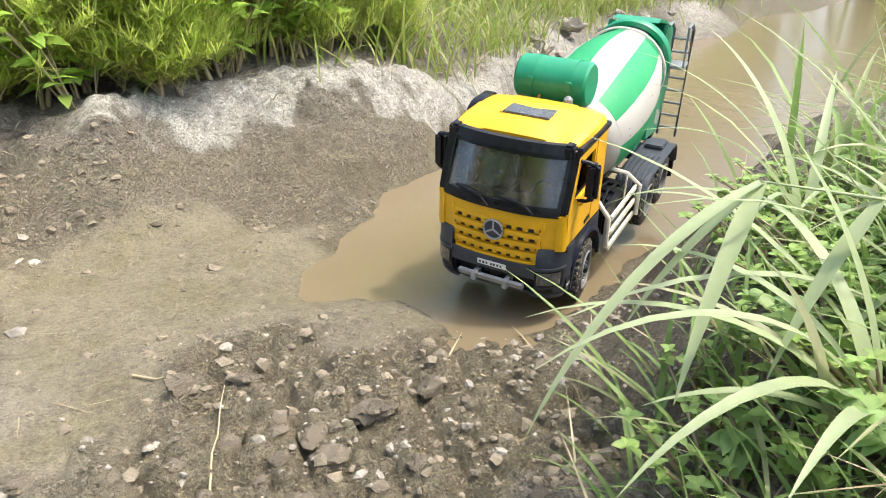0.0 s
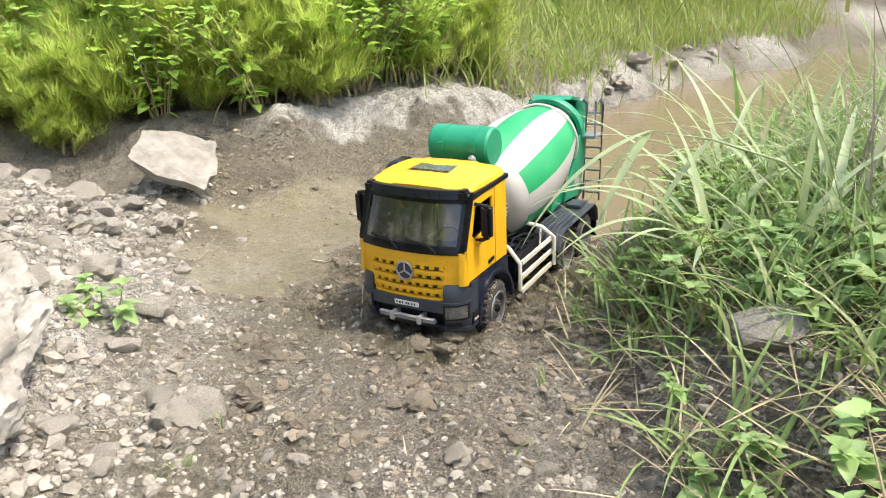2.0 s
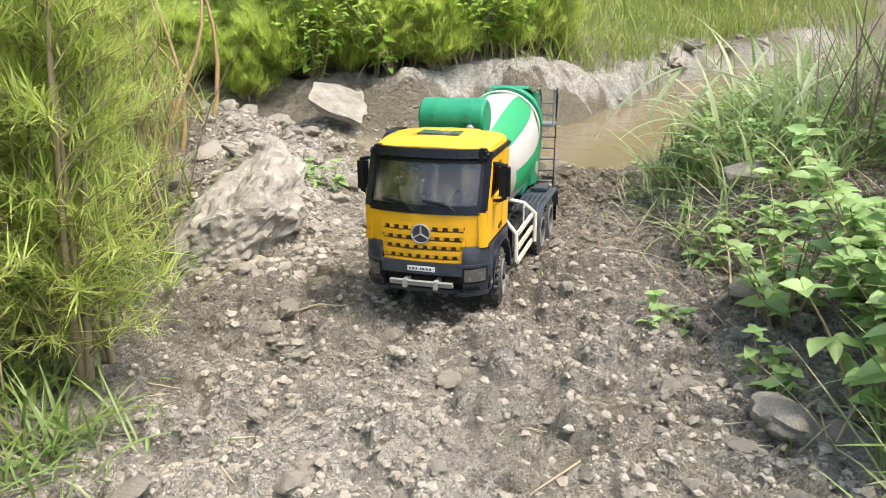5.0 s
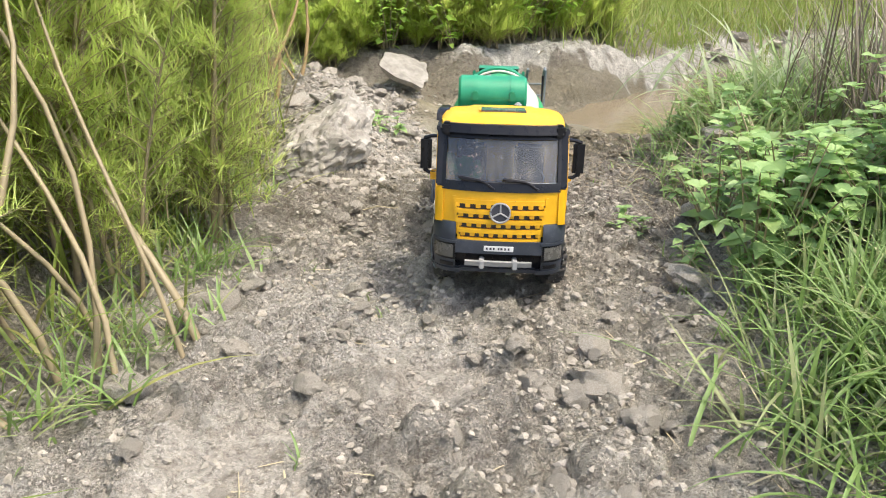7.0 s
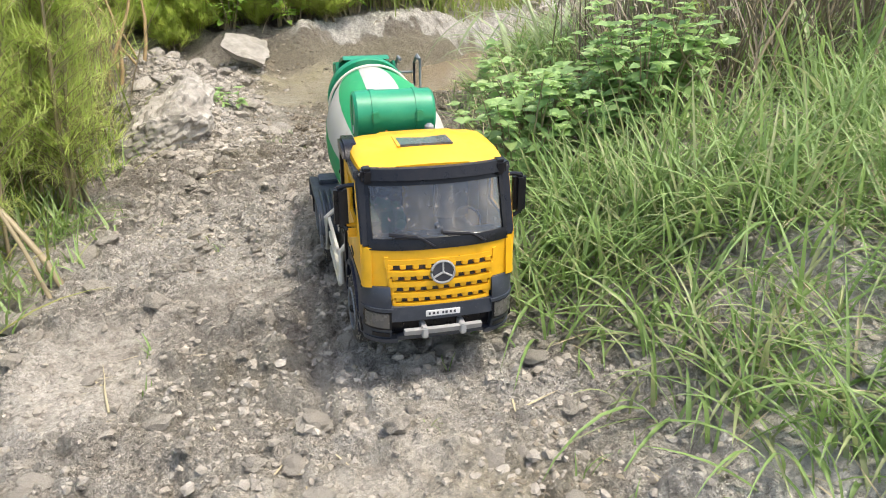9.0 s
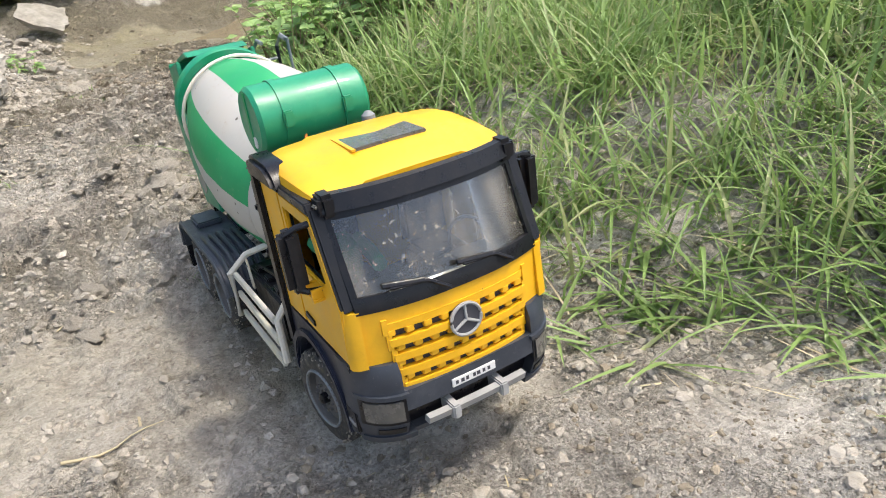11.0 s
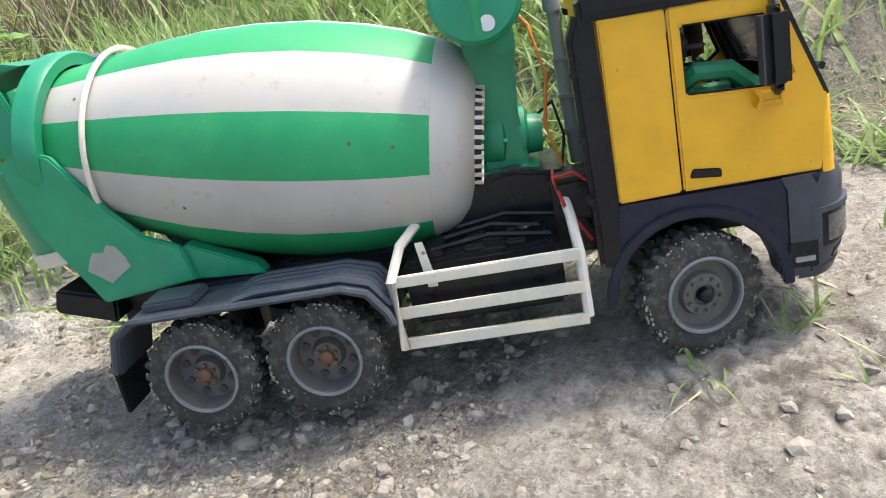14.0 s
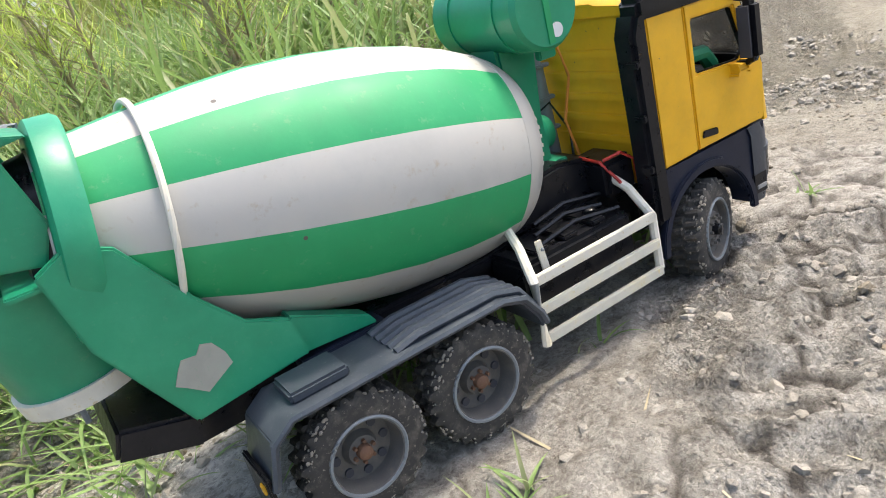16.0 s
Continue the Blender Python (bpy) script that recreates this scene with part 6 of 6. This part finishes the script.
def leaves_mesh(rng, bases, dirs, size, aspect=0.6):
    """Pointed oval leaves, folded along the midrib and drooping: ten faces each."""
    vs, fs = [], []
    prof = ((0.0, 0.04), (0.18, 0.72), (0.42, 1.0), (0.70, 0.68), (1.0, 0.03))
    for b, d, s in zip(bases, dirs, size):
        d = Vector(d).normalized()
        side = d.cross(Vector((0, 0, 1)))
        side = side.normalized() if side.length > 0.01 else Vector((1, 0, 0))
        side = Matrix.Rotation(rng.uniform(-0.5, 0.5), 3, d) @ side
        up = side.cross(d)
        o = len(vs)
        for t, w in prof:
            c = Vector(b) + d * (t * s) - Vector((0, 0, 1)) * (0.28 * s * t * t)
            h = side * (w * s * aspect * 0.5)
            lift = up * (0.10 * s * w)
            vs += [c - h + lift, c, c + h + lift]
        for i in range(4):
            for j in range(2):
                fs.append((o + i * 3 + j, o + i * 3 + j + 1, o + i * 3 + j + 4, o + i * 3 + j + 3))
    return np.array([tuple(v) for v in vs]), np.array(fs)


def broad_plant(seed, height, stems, leaf, mat, name, label, category, spread=0.5):
    rng = random.Random(seed)
    th = new(name)
    lines, rad, bs, ds, sz = [], [], [], [], []
    for k in range(stems):
        az, ln = rng.uniform(0, math.tau), height * rng.uniform(0.6, 1.1)
        sp = rng.uniform(0.1, spread)
        pts = [(math.cos(az) * ln * sp * (t ** 1.3) + 0.02 * math.cos(az), math.sin(az) * ln * sp * (t ** 1.3) + 0.02 * math.sin(az), ln * (t - 0.18 * sp * t * t)) for t in (0, 0.25, 0.5, 0.75, 1)]
        lines.append(pts)
        rad.append(0.0022)
        for i in range(int(6 + ln * 22)):
            t = rng.uniform(0.18, 1.0)
            j = min(3, int(t * 4))
            a = Vector(pts[j]).lerp(Vector(pts[j + 1]), t * 4 - j)
            la = rng.uniform(0, math.tau)
            bs.append(a)
            ds.append((math.cos(la), math.sin(la), rng.uniform(-0.15, 0.65)))
            sz.append(leaf * rng.uniform(0.55, 1.15) * (1.1 - 0.35 * t))
        for la in range(4):
            bs.append(Vector(pts[-1]))
            ds.append((math.cos(la * 1.57 + az), math.sin(la * 1.57 + az), 0.5))
            sz.append(leaf * rng.uniform(0.4, 0.7))
    v, f = stems_mesh(lines, rad)
    tagged(big_mesh("stem", v, f, M_STALK, th), kind="stuff")
    v, f = leaves_mesh(rng, bs, ds, sz)
    tagged(big_mesh("leaves", v, f, mat, th), kind="stuff")
    return tagged(th, label, category)


def feather_weed(seed, height, name, label, needles=700, drop=0.25, wide=1.0, mat=None):
    """A tall stalk whose side shoots carry thread-like leaves."""
    rng, nr = random.Random(seed), np.random.RandomState(seed)
    th = new(name)
    lines, rad, B, AZ, LN, LE = [], [], [], [], [], []
    for k in range(3):
        az, ln = rng.uniform(0, math.tau), height * rng.uniform(0.7, 1.1)
        lean = rng.uniform(0.02, 0.28)
        wob = rng.uniform(-0.06, 0.06)
        pts = [(math.cos(az) * (0.02 + ln * lean * t * t) + wob * t * (1 - t), math.sin(az) * (0.02 + ln * lean * t * t) + wob * t, ln * t) for t in np.linspace(0, 1, 8)]
        lines.append(pts)
        rad.append(rng.uniform(0.003, 0.0055))
        for b in range(34):
            t = rng.uniform(drop, 1.0) ** 0.9
            j = min(6, int(t * 7))
            o = Vector(pts[j]).lerp(Vector(pts[j + 1]), t * 7 - j)
            ba, bl = rng.uniform(0, math.tau), height * rng.uniform(0.12, 0.24) * wide * (1.2 - 0.75 * t)
            br = [o + Vector((math.cos(ba) * bl * q * 0.75, math.sin(ba) * bl * q * 0.75, bl * (0.85 * q - 0.35 * q * q))) for q in (0, 0.33, 0.66, 1)]
            lines.append([tuple(p) for p in br])
            rad.append(0.0012)
            for m in range(needles // 70):
                q = rng.uniform(0.12, 1.0)
                i = min(2, int(q * 3))
                B.append(tuple(br[i].lerp(br[i + 1], q * 3 - i)))
                AZ.append(ba + rng.uniform(-1.7, 1.7))
                LN.append(rng.uniform(0.022, 0.055))
                LE.append(rng.uniform(0.3, 1.7))
    v, f = stems_mesh(lines, rad)
    tagged(big_mesh("stalk", v, f, M_STALK, th), kind="stuff")
    n = len(AZ)
    v, f = ribbons(np.array(B), np.array(AZ), np.array(LN), nr.uniform(0.0010, 0.0022, n), np.array(LE), nr.uniform(-0.2, 0.9, n), 3, 0.0)
    tagged(big_mesh("foliage", v, f, mat or M_FEATHER, th), kind="stuff")
    return tagged(th, label, "weed")


def plant_out(protos, spots, seed, group, scale=(0.8, 1.2)):
    rng = random.Random(seed)
    used = set()
    for i, (x, y) in enumerate(spots):
        pr = protos[i % len(protos)]
        m = pose(x, y, land1(x, y) - 0.005, rng.uniform(-5, 5), rng.uniform(-5, 5), rng.uniform(0, 360))
        k = rng.uniform(*scale)
        if pr.name in used:
            pr = copy_thing(pr, m)
        else:
            used.add(pr.name)
            pr.matrix_basis = m
        pr.scale = (k, k, k)
        pr["group"] = group


def spots_in(n, seed, region, keep):
    rng = random.Random(seed)
    out = []
    while len(out) < n:
        x, y = rng.uniform(region[0], region[1]), rng.uniform(region[2], region[3])
        if keep(x, y):
            out.append((x, y))
    return out


WEEDS = [feather_weed(100 + i, 0.62, "feathery_weed", "tall yellow-green feathery weed with woody stalks", 3000, 0.06, 1.15, M_WEED) for i in range(4)]
plant_out(WEEDS, spots_in(78, 1, (-1.15, -0.42, -0.30, 1.05), lambda x, y: x < -0.47 + 0.04 * math.sin(y * 9) - 0.10 * max(0, -0.05 - y) and not (x > -0.52 and 0.45 < y < 0.95)), 1, "weeds left of the track", (0.75, 1.25))
BACKW = [feather_weed(120 + i, 0.30, "feathery_bush", "bright green feathery bush on the ledge", 4200, 0.02, 2.2) for i in range(3)]
plant_out(BACKW, spots_in(80, 2, (-1.3, 0.75, 1.65, 2.4), lambda x, y: y > float(bank_line(np.array([x]))[0]) + 0.10), 2, "feathery bushes on the ledge", (0.7, 1.2))
plant_out([feather_weed(140 + i, 0.45, "verge_weed", "feathery green weed in the verge grass", 900, 0.15) for i in range(2)], spots_in(20, 3, (0.75, 1.9, -0.9, 0.5), lambda x, y: x > 0.72), 3, "weeds in the verge", (0.7, 1.2))
FRONTW = [feather_weed(160 + i, 0.20, "feathery_bush", "bright green feathery bush hanging over the ledge", 3600, 0.02, 2.4) for i in range(2)]
plant_out(FRONTW, spots_in(40, 12, (-0.85, 0.42, 1.50, 1.95), lambda x, y: float(bank_line(np.array([x]))[0]) + (0.0 if x < 0 else 0.085) < y < float(bank_line(np.array([x]))[0]) + 0.24), 12, "feathery bushes over the ledge", (0.7, 1.15))
LEAFY = [broad_plant(200 + i, 0.165, 15, 0.034, M_LEAF, "leafy_plant", "light green broad-leaved plant on the verge", "plant", 0.7) for i in range(4)]
plant_out(LEAFY, spots_in(18, 4, (0.18, 0.75, -0.12, 0.20), lambda x, y: (x - 0.42) ** 2 / 0.040 + (y - 0.06) ** 2 / 0.022 < 1), 4, "broad-leaved plants on the verge", (0.8, 1.25))
SMALL = [broad_plant(220 + i, 0.06, 4, 0.034, M_LEAF, "small_seedling", "small green broad-leaved seedling in bare soil", "plant", 0.9) for i in range(3)]
plant_out(SMALL, [(-0.206, 0.886), (-0.225, 0.90), (0.38, 0.42), (0.33, 0.40), (0.42, 0.36), (0.36, 0.30), (0.22, 0.08), (0.18, 0.20), (0.28, -0.05), (0.32, -0.12), (0.36, 0.52)], 5, "seedlings beside the track", (0.5, 0.85))
plant_out([broad_plant(230 + i, 0.075, 6, 0.030, M_LEAF, "low_leafy_plant", "low green broad-leaved plant among verge grass", "plant", 0.9) for i in range(2)], [(0.45, 0.60), (0.50, 0.66), (0.47, 0.74), (0.55, 0.80), (0.52, 0.58), (0.60, 0.70), (0.58, 0.62), (0.66, 0.78), (0.64, 0.58), (0.70, 0.68), (0.50, 0.52), (0.57, 0.50)], 8, "low plants beside the puddle", (0.7, 1.15))
CLOVER = [broad_plant(250 + i, 0.060, 12, 0.018, M_CLOVER, "clover_patch", "dense low clover with small round leaves", "plant", 1.1) for i in range(3)]
plant_out(CLOVER, spots_in(58, 9, (0.44, 0.86, 0.70, 1.06), lambda x, y: x > shore(y) + 0.02), 9, "clover beside the puddle", (0.7, 1.15))


def reed_plant(x, y, z, blades, label, culm=()):
    """A reed with long arching blades: rows of turn, length, width, lean and curl, and its foot along the culm."""
    th = new("reed_plant")
    if culm:
        v, f = stems_mesh([culm], [0.0028])
        tagged(big_mesh("culm", v, f, M_REED, th), kind="stuff")
    for at, az, ln, wd, le, cu in blades:
        v, f = ribbons(np.array([at]), np.array([radians(az)]), np.array([ln]), np.array([wd]), np.array([le]), np.array([cu]), 12, 0.35)
        big_mesh("blade", v, f, M_REED, th)
    th.matrix_basis = pose(x, y, z)
    return tagged(th, label, "reed", "reeds beside the puddle")


O3 = (0, 0, 0)
reed_plant(0.50, 0.70, land1(0.50, 0.70), [(O3, 168, 0.27, 0.0125, 0.35, 1.9), (O3, 150, 0.25, 0.011, 0.55, 1.5), (O3, 185, 0.24, 0.013, 0.5, 1.9), (O3, 130, 0.22, 0.012, 0.3, 1.6), (O3, 205, 0.20, 0.012, 0.6, 1.3), (O3, 110, 0.20, 0.011, 0.1, 0.7),
                                            (O3, 160, 0.16, 0.011, 0.8, 1.2), (O3, 80, 0.22, 0.012, 0.3, 1.5), (O3, 20, 0.22, 0.012, 0.4, 1.5), (O3, 230, 0.17, 0.012, 0.7, 1.2)], "pale green reed with long arching blades at the verge's edge")
CULM = [(0.24, -0.13, 0.0), (0.20, -0.11, 0.12), (0.13, -0.075, 0.19), (0.06, -0.035, 0.215), (0.0, 0.0, 0.224)]
CULM_TOP = CULM[-1]
reed_plant(0.458, 0.78, 0.012, [(CULM_TOP, 190, 0.22, 0.010, 1.75, 0.9), (CULM_TOP, 210, 0.15, 0.012, 2.1, 0.5), (CULM_TOP, 160, 0.13, 0.012, 2.3, 0.4), (CULM[3], 190, 0.13, 0.011, 2.2, 0.5), (CULM[2], 60, 0.15, 0.012, 1.5, 1.1), (CULM[1], 100, 0.18, 0.012, 0.9, 1.6)], "bent reed leaning over the puddle", CULM)
reed_plant(0.66, 0.92, land1(0.66, 0.92), [(O3, a, l_, 0.010, le, cu) for a, l_, le, cu in ((175, 0.24, 0.3, 1.4), (140, 0.26, 0.2, 1.2), (95, 0.25, 0.2, 1.0), (210, 0.22, 0.5, 1.4), (40, 0.24, 0.3, 1.3), (300, 0.2, 0.5, 1.2), (160, 0.18, 0.8, 0.9))], "pale green reed with long arching blades at the verge's edge")
BUSH = [broad_plant(240 + i, 0.30, 14, 0.042, M_DARKLEAF, "leafy_bush", "dark green leafy bush on the ledge", "bush", 0.8) for i in range(3)]
plant_out(BUSH, spots_in(70, 6, (-1.3, 0.50, 1.60, 2.4), lambda x, y: float(bank_line(np.array([x]))[0]) + 0.09 < y < float(bank_line(np.array([x]))[0]) + 0.55), 6, "leafy bushes on the ledge", (0.7, 1.25))



def bare_stalk(seed, x, y, height, lean_az, lean, r, mat=None, label="bare yellowish woody weed stalk"):
    """A woody weed stalk, bare at the foot."""
    rng = random.Random(seed)
    z = land1(x, y) - 0.01
    pts = [(x + math.cos(lean_az) * height * lean * t + 0.06 * math.sin(t * 3.4 + seed), y + math.sin(lean_az) * height * lean * t + 0.012 * math.sin(t * 4 + 2 * seed), z + height * t) for t in np.linspace(0, 1, 9)]
    v, f = stems_mesh([pts], [r * 0.55])
    tagged(big_mesh("woody_stalk", v, f, mat or M_STALK), label, "stalk", "woody stalks beside the track")


for i, (x, y, h, az, ln, r) in enumerate(((-0.50, -0.16, 0.55, 2.7, 0.35, 0.008), (-0.52, -0.20, 0.5, 2.2, 0.55, 0.007), (-0.47, -0.13, 0.6, 1.9, 0.25, 0.006), (-0.55, -0.26, 0.5, 3.0, 0.5, 0.008), (-0.56, -0.10, 0.6, 2.4, 0.3, 0.007), (-0.51, -0.30, 0.45, 2.6, 0.7, 0.006),
                                            (-0.53, 0.52, 0.55, 2.0, 0.25, 0.006), (-0.56, 0.60, 0.6, 2.5, 0.2, 0.007), (-0.52, 0.70, 0.5, 1.2, 0.2, 0.006), (-0.58, 0.80, 0.6, 2.8, 0.2, 0.007), (-0.60, 0.90, 0.55, 1.7, 0.3, 0.006), (-0.55, 0.44, 0.5, 0.9, 0.2, 0.005), (-0.64, 0.66, 0.6, 2.2, 0.15, 0.007),
                                            (0.82, -0.10, 0.45, 1.0, 0.2, 0.006), (0.90, -0.22, 0.5, 0.6, 0.25, 0.006), (0.78, 0.05, 0.4, 2.0, 0.2, 0.005), (1.05, -0.55, 0.5, 0.8, 0.3, 0.007))):
    bare_stalk(i, x, y, h, az, ln, r)
rngk = random.Random(31)
for i in range(34):
    bare_stalk(40 + i, rngk.uniform(-0.66, -0.47), rngk.uniform(0.92, 1.28), rngk.uniform(0.35, 0.6), rngk.uniform(0.6, 3.6), rngk.uniform(0.05, 0.35), rngk.uniform(0.006, 0.012), M_CANE, "dry orange-brown woody weed stalk behind the mound")
for i in range(7):
    bare_stalk(70 + i, rngk.uniform(-0.60, -0.47), rngk.uniform(-0.32, -0.02), rngk.uniform(0.35, 0.55), rngk.uniform(1.6, 3.2), rngk.uniform(0.2, 0.7), rngk.uniform(0.006, 0.010))
for i in range(26):
    bare_stalk(90 + i, rngk.uniform(0.62, 1.0), rngk.uniform(-0.15, 0.40), rngk.uniform(0.25, 0.45), rngk.uniform(0.0, 3.1), rngk.uniform(0.05, 0.6), rngk.uniform(0.003, 0.006))
for i, (x0, y0, x1, y1) in enumerate(((0.10, 0.86, 0.14, 1.06), (0.06, 1.12, 0.10, 1.09), (-0.28, 0.40, -0.10, 0.36), (-0.30, -0.42, -0.32, -0.33), (-0.13, -0.80, -0.05, -0.78))):
    q = [(x0 + (x1 - x0) * t, y0 + (y1 - y0) * t, land1(x0 + (x1 - x0) * t, y0 + (y1 - y0) * t, True) + 0.003) for t in np.linspace(0, 1, 7)]
    v, f = stems_mesh([q], [0.0016])
    tagged(big_mesh("fallen_stick", v, f, M_STRAW), "thin pale dry stick lying on the ground", "stick", "fallen sticks")
# ---- motion ----
def drive_at(t):
    """The truck's row at any time: linear between the rows."""
    for a, b in zip(DRIVE, DRIVE[1:]):
        if t <= b[0]:
            k = (t - a[0]) / (b[0] - a[0])
            return [p + (q - p) * k for p, q in zip(a, b)]
    return list(DRIVE[-1])


def motions():
    rows = [(r[0], pose(*r[1:])) for r in DRIVE]
    walk(TRUCK, rows)
    walk(DOLL, rows)
    # drum: a steady slow turn about its own axis
    u = Vector((0, 1, 0))
    w = DRUM_AX.cross(u)
    base = Matrix(((DRUM_AX.x, u.x, w.x, AX_F.x), (DRUM_AX.y, u.y, w.y, AX_F.y), (DRUM_AX.z, u.z, w.z, AX_F.z), (0, 0, 0, 1)))
    walk(DRUM, [(t, base @ Matrix.Rotation(radians(float(np.interp(t, [0, 3.5, 11, 15, 16], [230.0, 57.2, -305.1, -480.8, -526.0]))), 4, "X")) for t in range(0, 17)])
    # wheels: rolled by the way driven, the front pair steered by the turn
    step = 0.125
    ts = [i * step for i in range(int(16 / step) + 1)]
    roll, turn, s, prev = [], [], 0.0, drive_at(0)
    for t in ts:
        d = drive_at(t)
        s += math.hypot(d[1] - prev[1], d[2] - prev[2])
        prev = d
        roll.append(s / R_WHEEL)
        a, b = drive_at(max(0, t - 0.6)), drive_at(min(16, t + 0.6))
        ds = max(0.05, math.hypot(a[1] - b[1], a[2] - b[2]))
        turn.append(max(-24, min(24, math.degrees(math.atan(0.26 * radians(b[6] - a[6]) / ds)))))
    for wh, front, x, side, y in WHEELS:
        rows = []
        for t, r, g in zip(ts, roll, turn):
            m = pose(x, side * y, 0.0355, 0, 0, g if front else 0) @ Matrix.Rotation(r, 4, "Y")
            if side > 0:
                m = m @ pose(0, 0, 0, 0, 0, 180)
            rows.append((t, m))
        walk(wh, rows)


motions()
